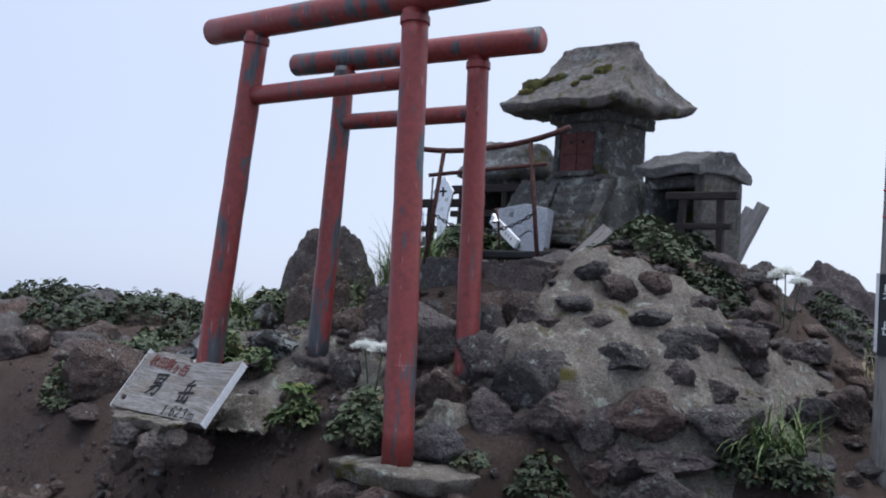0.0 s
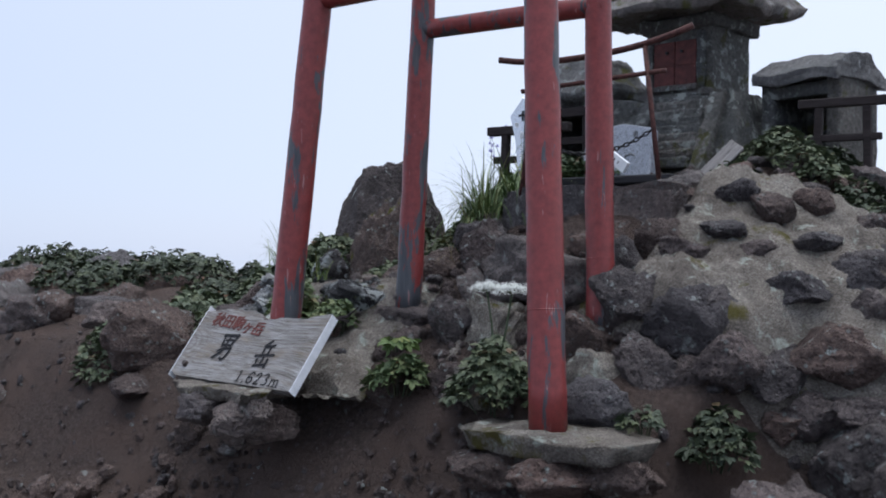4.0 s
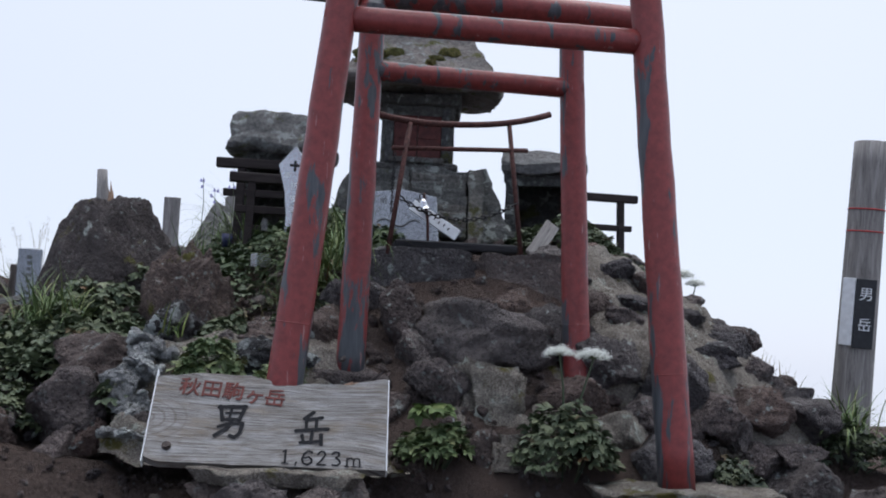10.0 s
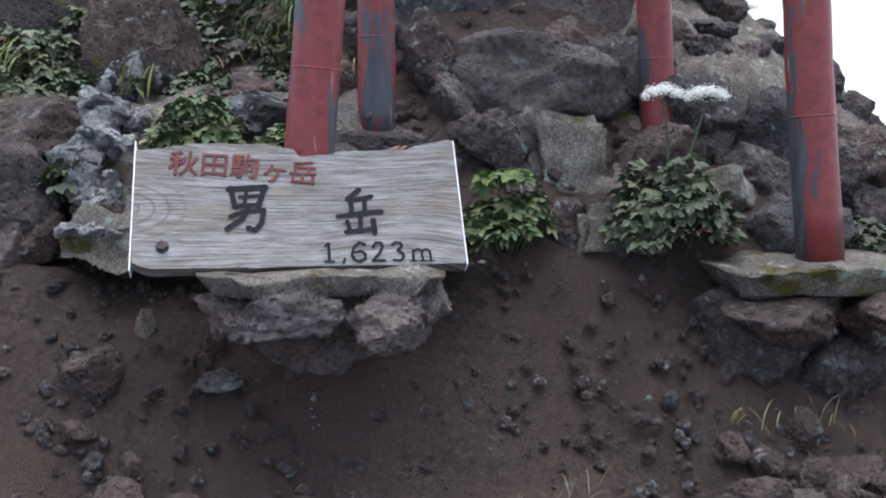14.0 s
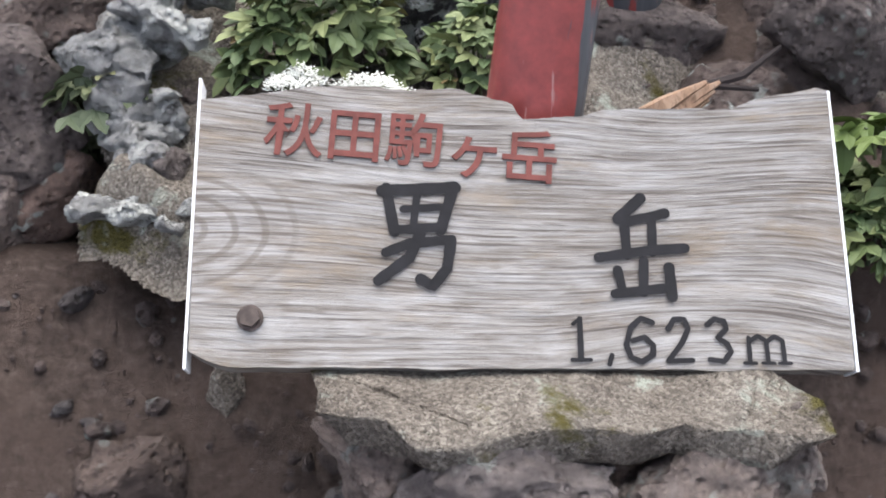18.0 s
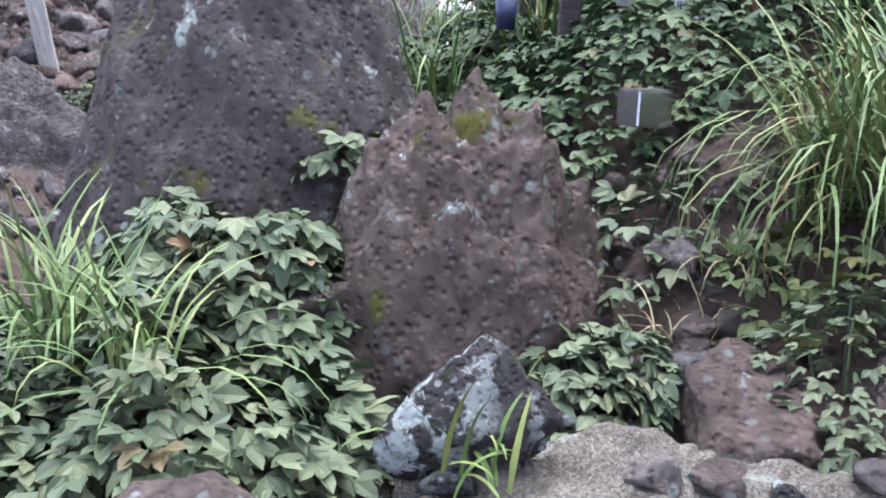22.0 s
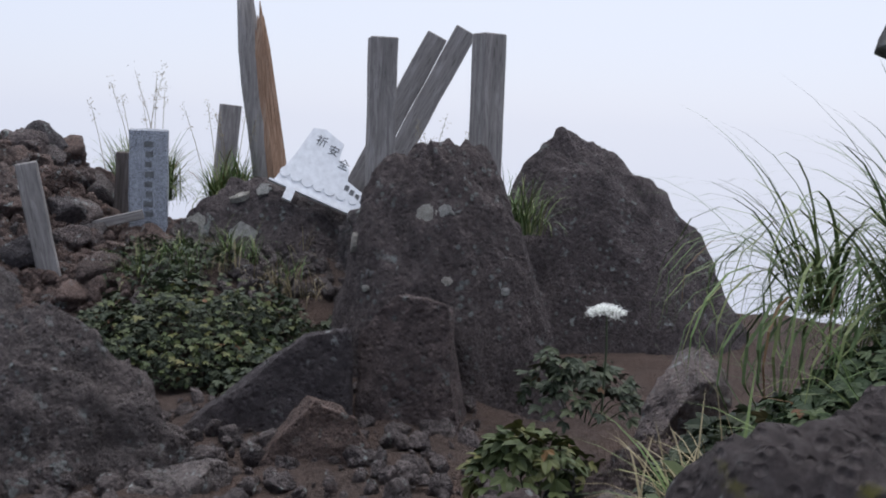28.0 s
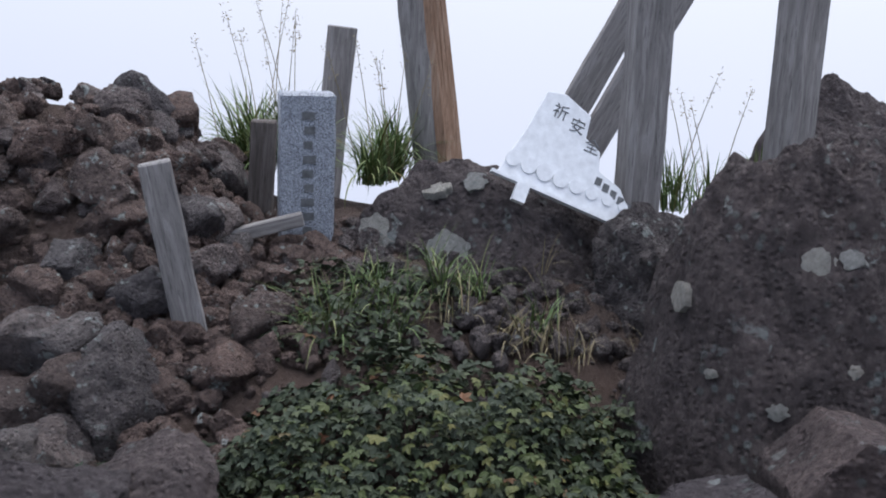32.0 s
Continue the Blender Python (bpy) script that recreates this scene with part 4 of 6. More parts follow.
def side_shrine(label, m, roof, z0, z1, bw, bd, mat, seed):
    s = thing("stone_shrine", label, "shrine", m, group="small stone shrines beside the main one")
    part("roof", roof, mat, s, "thick gabled roof slab cut from stone", smooth=True)
    part("back_wall", roughen(box(bw, 0.05, z1 - z0 + 0.02, pose(0, bd / 2 - 0.025, z0), 0.008), 0.008, 7, seed, 3), SHRINE, s, smooth=True)
    for sx_ in (-1, 1):
        part("side_wall", roughen(box(0.07, bd, z1 - z0 + 0.02, pose(sx_ * (bw / 2 - 0.035), 0, z0), 0.008), 0.008, 7, seed + sx_, 3), SHRINE, s, smooth=True)
    part("lintel", roughen(box(bw * 0.98, 0.06, 0.07, pose(0, -bd / 2 + 0.03, z1 - 0.065), 0.006), 0.006, 7, seed, 3), SHRINE, s, smooth=True)
    part("floor_slab", roughen(box(bw + 0.08, bd + 0.08, 0.08, pose(0, -0.01, z0 - 0.02), 0.01), 0.01, 7, seed, 3), SHRINE, s, smooth=True)
    return s


side_shrine("small stone shrine with a thick rounded mossy roof", pose(-0.172, 2.76, 0, 0, 0, -5), block_roof(1.425, 1.676, 11), 0.86, 1.43, 0.40, 0.38, ROOF, 11)
side_shrine("small stone shrine with a pale smooth gabled roof", pose(1.292, 2.545, 0.01, 0, 0, -9), gable_roof(0.228, 0.215, 1.36, 1.505, 0.05, 17, 0.05), 0.84, 1.36, 0.42, 0.34, PALE_ROOF, 17)

# ---- granite tablet ----
tab = thing("granite_tablet", "blue-grey speckled granite tablet with carved marks", "stone tablet", pose(0.452, 2.02, 0.925, -12, 0, -3))
part("slab", extrude([(-0.20, 0), (0.22, -0.02), (0.20, 0.25), (0.02, 0.285), (-0.20, 0.255)], 0.06, bevel=0.006), GRANITE, tab)

# ---- steel prayer marker ----
mk = thing("prayer_marker", "stainless steel blade-shaped prayer marker with engraved writing", "marker", pose(-0.067, 1.957, 0.92, 0, 0, 4))


def marker_plate():
    return extrude([(-0.035, 0), (0.035, 0), (0.032, 0.10), (0.045, 0.22), (0.08, 0.352), (0.0, 0.45), (-0.08, 0.352), (-0.045, 0.22), (-0.032, 0.10)], 0.012, bevel=0.002)


plate = part("plate", marker_plate(), STEEL, mk)

# ---- small iron torii ----
it = thing("iron_torii", "thin rusty iron torii with an upturned top bar", "torii gate")
pts = [(0.282 + 0.856 * k / 12, 1.315 + 0.255 * k / 12, 1.372 + 0.095 * k / 12 + 0.055 * abs(2 * k / 12 - 1) ** 2.4) for k in range(13)]
part("top_bar", rod(pts, 0.015, 10), RUST, it, smooth=True)
part("tie_bar", rod([(0.39, 1.345, 1.275), (1.03, 1.535, 1.335)], 0.011, 10), RUST, it, smooth=True)
part("post", rod([(0.385, 1.35, 0.74), (0.468, 1.365, 1.40)], 0.0115, 10), RUST, it, smooth=True)
part("post", rod([(1.02, 1.52, 0.80), (0.935, 1.51, 1.46)], 0.0115, 10), RUST, it, smooth=True)

# ---- dark wooden torii ----
def small_torii(label, a, b_, zt, zb, w, lean=0.0):
    g = thing("wooden_torii", label, "torii gate", group="small dark wooden torii")
    a, b_ = Vector(a), Vector(b_)
    d = (b_ - a)
    L = d.length
    ang = math.degrees(math.atan2(d.y, d.x))
    m = pose(*((a + b_) / 2), 0, 0, ang)
    part("top_beam", box(L, w * 1.3, w * 1.15, m @ pose(0, 0, zt), 0.004), WOOD_DARK, g)
    part("tie_beam", box(L * 0.86, w * 0.7, w * 0.9, m @ pose(0, 0, zt - 0.155), 0.003), WOOD_DARK, g)
    part("foot_rail", box(L * 0.6, w * 0.6, w * 0.7, m @ pose(0, 0, zt - 0.34), 0.003), WOOD_DARK, g)
    for s in (-1, 1):
        part("post", box(w, w, zt - zb + 0.01, m @ pose(s * L * 0.30, 0, zb, 0, -s * 1.5, 0), 0.004), WOOD_DARK, g)
    return g


small_torii("dark weathered wooden torii close before the small shrine", (-0.52, 2.49, 0), (0.11, 2.51, 0), 1.33, 0.85, 0.045)
small_torii("dark wooden torii standing in leaves behind the steel marker", (-0.40, 2.09, 0), (0.115, 2.13, 0), 1.195, 0.80, 0.042)
small_torii("low dark wooden torii beside the pale-roofed shrine", (1.35, 2.18, 0), (1.74, 2.22, 0), 1.215, 0.72, 0.035)

# ---- summit pole ----
pole = thing("summit_pole", "thick round weathered summit pole with name plates", "pole", pose(2.722, 1.82, -0.105, 5, 2, 0))
part("log", rod([(0, 0, 1.62 * k / 16) for k in range(17)], [0.099 - 0.001 * k for k in range(17)], 28), WOOD_GREY, pole, smooth=True)
pm = pose(0, 0, 0, 0, 0, -8)
npl = part("name_plate", box(0.098, 0.012, 0.34, pm @ pose(0, -0.093, 0.60), 0.002), PLATE_BLACK, pole, "black plate with white characters")
lettering("男", 0.07, -0.034, 0.84, WHITE_PAINT, npl, -0.1005, m=pm)
lettering("岳", 0.07, -0.034, 0.69, WHITE_PAINT, npl, -0.1005, m=pm)
part("white_plate", box(0.07, 0.008, 0.33, pose(0, 0, 0, 0, 0, -58) @ pose(0, -0.094, 0.61), 0.002), WHITE_PAINT, pole, "plain white plate")
for z in (1.28, 1.17):
    part("tape", rod([(0, 0, z), (0, 0, z + 0.007)], 0.0895, 28), TAPE_RED, pole, "red tape ring", smooth=True)

# ---- far posts ----
def post(label, x, y, z0, z1, w, d, rz, lean=(0, 0), mat=None, name="post"):
    p = thing(name, label, "post", pose(x, y, z0, lean[0], lean[1], rz), group="old wooden posts")
    b = box(w, d, z1 - z0, None, 0.006)
    bmesh.ops.subdivide_edges(b, edges=[e for e in b.edges if abs(e.verts[0].co.z - e.verts[1].co.z) > 0.1], cuts=10)
    roughen(b, 0.004, 5, x)
    part("shaft", b, mat or WOOD_GREY, p)
    return p


post("square weathered grey wooden post", -1.47, 6.95, 0.55, 1.73, 0.15, 0.12, 10)
post("square weathered grey wooden post", -0.89, 6.95, 0.5, 1.77, 0.145, 0.13, 30)
post("grey plank leaning behind the posts", -1.76, 7.95, 0.30, 2.06, 0.14, 0.05, 0, (0, 27))
post("grey plank leaning behind the posts", -1.92, 8.03, 0.30, 2.02, 0.14, 0.05, 0, (0, 27))
post("thin weathered grey stake on the crest behind", -2.80, 9.4, -0.2, 1.36, 0.15, 0.11, 20, (0, 5))
post("short grey plank post among cairn stones", -3.06, 6.36, 0.30, 1.03, 0.105, 0.05, 12, (0, -11))
post("dark rotten stump post", -2.95, 7.25, 0.5, 1.05, 0.10, 0.08, 0, (0, 2), WOOD_STUMP)
sp = thing("splintered_trunk", "tall splintered grey trunk with raw orange wood inside", "post", pose(-2.13, 8.0, 0.40))
b = rod([(0.0, 0, 0), (-0.06, 0, 0.5), (-0.15, 0, 1.0), (-0.20, 0, 1.3), (-0.25, 0, 1.72)], [0.115, 0.108, 0.095, 0.075, 0.05], 16)
bmesh.ops.subdivide_edges(b, edges=b.edges[:], cuts=2)
part("shaft", roughen(b, 0.012, 4, 2), WOOD_GREY, sp, smooth=True)
for k in range(5):
    x0 = 0.020 + 0.012 * k
    part("splinter", rod([(x0, -0.085 + 0.012 * k, 0.1), (x0 - 0.075, -0.075 + 0.012 * k, 0.65), (x0 - 0.165, -0.05, 1.25 + 0.07 * (k % 3)), (x0 - 0.185, -0.045, 1.42 + 0.09 * (k % 3))], [0.045, 0.042, 0.026, 0.003], 6), WOOD_SPLIT, sp, "raw orange split wood")
gs = thing("granite_marker", "rough grey granite stone marker with carved writing", "stone marker", pose(-2.75, 7.02, 0.45, 0, 0, 10))
part("stone", roughen(box(0.21, 0.12, 0.74, None, 0.01), 0.005, 12, 3, 3), GRANITE, gs)
pq = thing("white_plaque", "white cut-out metal plaque with embossed writing leaning on rock", "sign", pose(-1.81, 6.80, 0.845, -25, 22, 0))
part("plate", extrude([(-0.25, 0), (0.30, 0), (0.30, 0.05), (0.22, 0.14), (0.12, 0.17), (0.10, 0.24), (0.03, 0.27), (0.02, 0.36), (-0.10, 0.40), (-0.17, 0.38), (-0.2, 0.2)], 0.012, bevel=0.002), WHITE_PAINT, pq)

# ---- boulders that stand alone ----
def boulder(label, x, y, z, a, b_, c, seed, mat, rz=0, rx=0, ry=0):
    return rock(x, y, z, a, b_, c, seed, mat, rz, rx, ry, sub=5 if max(a, b_, c) > 0.3 else 4, name="boulder", label=label)


def crag(label, x, y, z0, ax, ay, h, px, py, power, seed, mat, rough=1.0):
    """A boulder sunk in the ground: an uneven foot drawn up to a peak, cut by flat faces."""
    r = random.Random(seed)
    b = bmesh.new()
    planes = [(Vector((math.cos(t), math.sin(t), r.uniform(0.25, 1.2))).normalized(), r.uniform(0.92, 1.08)) for t in [r.uniform(0, 6.28) for _ in range(9)]]
    off = Vector((seed * 3.1, seed * 1.7, 0))
    rings, n, rows = [], 110, 52
    for j in range(rows + 1):
        k = j / rows
        ring = []
        for i in range(n):
            t = 2 * math.pi * i / n
            rim = 1 + 0.20 * noise.noise(Vector((1.3 * math.cos(t), 1.3 * math.sin(t), seed)))
            p = Vector((k * rim * math.cos(t) + px * (1 - k), k * rim * math.sin(t) + py * (1 - k), 1 - k ** power))
            for d, c in planes:
                e = p.dot(d) - c
                if e > 0:
                    p -= d * e * 0.9
            q = p * 1.5 + off
            ridge = 0.5 - abs(noise.noise(q * 2.1))
            p *= 1 + rough * (0.10 * noise.noise(q * 1.3) + 0.10 * ridge + 0.06 * noise.noise(q * 4) + 0.035 * noise.noise(q * 9) + 0.02 * noise.noise(q * 20))
            ring.append(b.verts.new((p.x * ax, p.y * ay, p.z * h)))
            if j == 0:
                break
        rings.append(ring)
    for i in range(n):
        b.faces.new((rings[0][0], rings[1][i], rings[1][(i + 1) % n]))
    for r0, r1 in zip(rings[1:], rings[2:]):
        for i in range(n):
            b.faces.new((r0[i], r1[i], r1[(i + 1) % n], r0[(i + 1) % n]))
    ob = link_mesh("boulder", b, mat, None, "", True)
    ob.matrix_world = pose(x, y, z0)
    return tagged(ob, label, "rock")


def split_block(label, y, depth, outline, mat, seed, turn=0.0):
    """An angular broken block from its face outline."""
    cx = sum(p[0] for p in outline) / len(outline)
    b = extrude([(p[0] - cx, p[1]) for p in outline], depth)
    bmesh.ops.triangulate(b, faces=b.faces)
    roughen(b, 0.022, 4, seed, 4)
    for v in b.verts:
        v.co += 0.010 * Vector(noise.noise_vector(v.co * 23))
    ob = link_mesh("boulder", b, mat, None, "", True)
    ob.matrix_world = pose(cx, y, 0, -8, 0, turn)
    return tagged(ob, label, "rock")


crag("large mossy lava boulder at the mound's shoulder", -0.90, 1.80, 0.28, 0.385, 0.34, 0.74, 0.08, 0.05, 3.3, 3, MOSSY, 0.7)
crag("upright brown lava boulder with lichen and moss", -0.50, 1.41, 0.18, 0.29, 0.23, 0.55, 0.12, 0.0, 3.4, 5, MOSSY, 1.3)
boulder("small black rock crusted with white lichen", -0.46, 0.97, 0.45, 0.10, 0.085, 0.085, 6, BLACKLICHEN, 30)
tall = crag("tall dark lava boulder with pale lichen spots", -1.13, 6.02, -0.12, 0.58, 0.46, 1.25, -0.15, -0.1, 3.0, 7, CRAG, 0.75)
crag("broad grey-brown boulder sloping down on the crest", 0.06, 8.0, -0.35, 1.02, 0.6, 1.58, -0.45, 0.0, 1.9, 18, CRAG, 0.7)
split_block("low dark lava slab with a sharp sloping ridge", 4.92, 0.34, [(-2.22, -0.12), (-2.17, 0.10), (-1.70, 0.45), (-1.53, 0.48), (-1.50, -0.12)], CRAG, 3, 4)
split_block("dark angular boulder split off from a lava slab", 5.0, 0.40, [(-1.49, -0.12), (-1.51, 0.46), (-1.37, 0.61), (-1.17, 0.57), (-1.12, 0.2), (-1.06, -0.12)], CRAG, 5, -6)
split_block("small reddish split rock beside a path", 4.55, 0.26, [(-1.92, -0.1), (-1.84, 0.08), (-1.63, 0.30), (-1.50, 0.25), (-1.38, 0.05), (-1.34, -0.1)], LAVA_RED, 7, 8)
front = crag("broad pyramid-shaped lava boulder spotted with lichen", -2.60, 4.62, -0.16, 0.66, 0.48, 0.76, 0.0, -0.1, 1.7, 14, SPOTTED, 1.25)
boulder("low knobbly rock at a boulder's foot", -2.08, 4.28, 0.02, 0.24, 0.2, 0.17, 52, STONE, 30)
boulder("small brown stone beside the path", -1.84, 4.45, 0.02, 0.09, 0.07, 0.06, 53, LAVA_RED, 30)
boulder("small brown stone beside the path", -1.70, 4.42, 0.02, 0.08, 0.06, 0.06, 54, LAVA_RED, 60)
for k, (x, y, z, a, c) in enumerate(((-0.66, 3.70, 0.32, 0.15, 0.15), (-0.45, 4.12, 0.46, 0.17, 0.17), (-1.08, 3.40, 0.30, 0.12, 0.10), (-0.84, 3.30, 0.32, 0.13, 0.10), (-0.62, 3.4, 0.35, 0.18, 0.15), (-0.78, 3.95, 0.15, 0.14, 0.12))):
    boulder("knobbly lichened lava rock on the mound's flank", x, y, z, a, a * 0.9, c, 55 + k, (LAVA_RED, STONE)[k % 2], 50 * k)
for k, (x, y, a) in enumerate(((-3.35, 5.45, 0.24), (-3.75, 5.35, 0.26), (-3.05, 5.6, 0.2), (-4.1, 5.1, 0.3), (-3.3, 4.95, 0.2))):
    boulder("rough dark boulder lying before the cairn", x, y, height(x, y) + 0.12, a, a * 0.8, a * 0.7, 50 + k, (CRAG, LAVA_RED)[k % 2], 60 * k)
wide = crag("wide brown boulder with white lichen patches", -1.98, 7.14, -0.22, 0.86, 0.58, 1.09, -0.22, -0.05, 3.6, 16, CRAG, 0.6)
boulder("dark rock wedged between larger boulders", -1.35, 6.75, 0.42, 0.35, 0.3, 0.4, 17, LAVA, 30)
boulder("knobbly lichened boulder in front of the mound", 2.22, 0.13, -0.30, 0.21, 0.18, 0.25, 41, SPOTTED, 0)
boulder("dark knobbly boulder in front of the mound", 2.11, 0.98, -0.17, 0.19, 0.16, 0.18, 42, SPOTTED, 60)
boulder("small knobbly boulder in front of the mound", 2.37, 0.79, -0.22, 0.15, 0.12, 0.13, 43, SPOTTED, 20)
boulder("small knobbly boulder in front of the mound", 2.80, 1.22, -0.22, 0.22, 0.17, 0.15, 44, SPOTTED, 100)
boulder("small dark boulder by the summit pole", 2.45, 2.05, -0.05, 0.16, 0.14, 0.12, 45, LAVA, 0)
boulder("grey boulder beyond the summit pole", 3.35, 2.6, -0.34, 0.35, 0.3, 0.3, 46, STONE, 0)
boulder("grey boulder beyond the summit pole", 3.7, 1.9, -0.32, 0.3, 0.25, 0.2, 47, LAVA, 30)
boulder("reddish rock lying under the mound's edge", 1.72, 1.02, -0.02, 0.11, 0.09, 0.11, 48, LAVA_RED, 10)
boulder("reddish rock lying under the mound's edge", 1.86, 0.98, -0.06, 0.10, 0.09, 0.10, 49, LAVA_RED, 80)
rnd = random.Random(4)
for k in range(30):
    x, y = rnd.uniform(-3.4, -0.95), rnd.uniform(-0.9, 1.5)
    if math.hypot(x + 1.4, y - 0.9) < 0.3:
        continue
    a = rnd.uniform(0.08, 0.24)
    boulder("rough brown lava boulder on the slope", x, y, height(x, y) + 0.25 * a, a, a * rnd.uniform(0.7, 1), a * rnd.uniform(0.5, 0.8), 50 + k % 9, (LAVA_RED, LAVA, STONE)[k % 3], rnd.uniform(0, 360))
for k in range(14):
    x, y = rnd.uniform(-6.5, -3.6), rnd.uniform(0.2, 4.2)
    a = rnd.uniform(0.2, 0.5)
    boulder("large brown lava boulder far down the slope", x, y, height(x, y) - 0.35 * a, a, a * 0.8, a * 0.7, 50 + k % 9, (LAVA_RED, STONE)[k % 2], rnd.uniform(0, 360))


def lichen_on(ob, x, y, z, a):
    """A flat pale lichen crust on the nearest face of a boulder."""
    m = ob.matrix_basis
    v = min(ob.data.vertices, key=lambda q: (m @ q.co - Vector((x, y, z))).length_squared)
    nrm = (m.to_3x3().inverted().transposed() @ v.normal).normalized()
    r = random.Random(int(a * 1000 + x * 77))
    b = bmesh.new()
    mid = b.verts.new((0, 0, 0.004))
    ring = []
    for k in range(44):
        t = 2 * math.pi * k / 44
        d = a * (1 + 0.30 * noise.noise(Vector((2.2 * math.cos(t), 2.2 * math.sin(t), x * 9))) + 0.13 * noise.noise(Vector((6 * math.cos(t), 6 * math.sin(t), x * 5))))
        ring.append(b.verts.new((d * math.cos(t), 0.8 * d * math.sin(t), 0.001)))
    low = [b.verts.new((p.co.x, p.co.y, -0.03)) for p in ring]
    for k in range(44):
        b.faces.new((mid, ring[k], ring[(k + 1) % 44]))
        b.faces.new((ring[(k + 1) % 44], ring[k], low[k], low[(k + 1) % 44]))
    bmesh.ops.transform(b, matrix=Matrix.Translation(m @ v.co + nrm * 0.006) @ nrm.to_track_quat("Z", "Y").to_matrix().to_4x4(), verts=b.verts)
    o = part("lichen_patch", b, LICHEN, ob, "flat pale lichen crust")
    o.matrix_parent_inverse = m.inverted()


for x, y, z, a in ((-2.458, 6.963, 0.662, 0.085), (-2.217, 6.853, 0.639, 0.08), (-2.25, 7.009, 0.841, 0.075), (-2.101, 6.931, 0.882, 0.05)):
    lichen_on(wide, x, y, z, a)
for x, y, z, a in ((-1.566, 5.947, 0.713, 0.055), (-1.235, 5.767, 0.877, 0.05), (-1.148, 5.727, 0.902, 0.035), (-1.35, 5.6, 0.45, 0.03), (-1.15, 5.8, 0.55, 0.025), (-1.5, 5.8, 0.5, 0.02), (-0.9, 5.8, 0.5, 0.025)):
    lichen_on(tall, x, y, z, a)

# ---- stones of the mound ----
def st(x, y, z, a, b_, c, mat=LAVA, rz=0, seed=None, rx=0, name="stone"):
    return rock(x, y, z, a, b_, c, seed or int(abs(x * 37 + y * 91)) % 9 + 60, mat, rz, rx, parent=mound, sub=4 if a > 0.09 else 3, name=name)


st(0.77, 1.00, 0.43, 0.29, 0.23, 0.16, STONE, 8, 71)
st(0.60, 0.67, 0.25, 0.12, 0.08, 0.095, LAVA, 10, 72)
st(0.60, 0.60, 0.06, 0.07, 0.06, 0.05, LAVA_RED, 10, 73)
st(0.46, 1.05, 0.50, 0.12, 0.13, 0.15, LAVA_RED, 20)
st(0.50, 0.93, 0.36, 0.11, 0.10, 0.09, STONE, 60)
st(0.62, 1.22, 0.50, 0.16, 0.12, 0.12, LAVA, 0)
st(0.95, 1.22, 0.55, 0.16, 0.12, 0.11, LAVA_RED, 30)
st(0.56, 0.78, 0.22, 0.15, 0.12, 0.11, LAVA_RED, 0)
part("mortar_block", roughen(box(0.23, 0.16, 0.38, pose(0.78, 0.62, -0.03, -16, 3, 6), 0.03, 2), 0.035, 6, 3, 4), CONCRETE, mound, "rough block of pale mortar", smooth=True)
part("mortar_block", roughen(box(0.27, 0.18, 0.15, pose(0.89, 0.46, -0.07, -8, 0, -6), 0.03, 2), 0.03, 6, 5, 4), CONCRETE, mound, "rough block of pale mortar", smooth=True)
st(0.72, 0.50, 0.02, 0.10, 0.09, 0.07, LAVA_RED, 40)
st(1.12, 1.05, 0.44, 0.16, 0.15, 0.15, LAVA, 15)
st(1.28, 0.88, 0.34, 0.15, 0.13, 0.13, LAVA, 75)
st(1.10, 0.72, 0.20, 0.13, 0.12, 0.12, LAVA_RED, 33)
st(1.27, 0.62, 0.08, 0.16, 0.11, 0.09, CONCRETE, 0, 74)
st(1.45, 0.72, 0.10, 0.13, 0.12, 0.13, LAVA, 140)
st(1.52, 0.90, 0.22, 0.19, 0.15, 0.17, LAVA, 20, 75)
st(1.28, 1.15, 0.55, 0.13, 0.12, 0.11, LAVA_RED, 12)
st(1.22, 0.84, 0.20, 0.07, 0.06, 0.05, LICHENED, 0)
st(0.25, 0.76, 0.22, 0.15, 0.12, 0.09, LAVA, 0)
st(0.38, 0.62, 0.13, 0.13, 0.11, 0.10, LAVA_RED, 80)
st(0.45, 0.42, -0.04, 0.11, 0.10, 0.08, LAVA_RED, 90)
st(0.15, 1.05, 0.42, 0.15, 0.13, 0.12, LAVA_RED, 45)
st(0.27, 1.25, 0.55, 0.13, 0.12, 0.14, LAVA, 4)
st(-0.02, 0.74, 0.30, 0.17, 0.08, 0.10, BLACKLICHEN, 0, 77)
st(-0.18, 0.76, 0.33, 0.08, 0.06, 0.05, BLACKLICHEN, 40, 78)
# crust of white lichen down the corner of the terrace
def crust():
    r = random.Random(8)
    out = None
    for k in range(95):
        u = k / 94
        b = bmesh.new()
        bmesh.ops.create_icosphere(b, subdivisions=3, radius=1.0)
        a = r.uniform(0.010, 0.034)
        c = Vector((-0.525 + 0.03 * math.sin(9 * u) + r.gauss(0, 0.03), 0.42 + 0.26 * u + r.gauss(0, 0.014), 0.045 + 0.33 * u + r.gauss(0, 0.010)))
        if k < 16:
            c = Vector((-0.58 + 0.012 * k, 0.38 + r.gauss(0, 0.025), 0.05 + 0.01 * r.random()))
        for v in b.verts:
            p = c + Vector((v.co.x * a * 1.2, v.co.y * a, v.co.z * a * (0.5 if k < 16 else 0.9)))
            v.co = p + 0.020 * Vector(noise.noise_vector(p * 26)) + 0.010 * Vector(noise.noise_vector(p * 70))
        out = join(out, b)
    return out


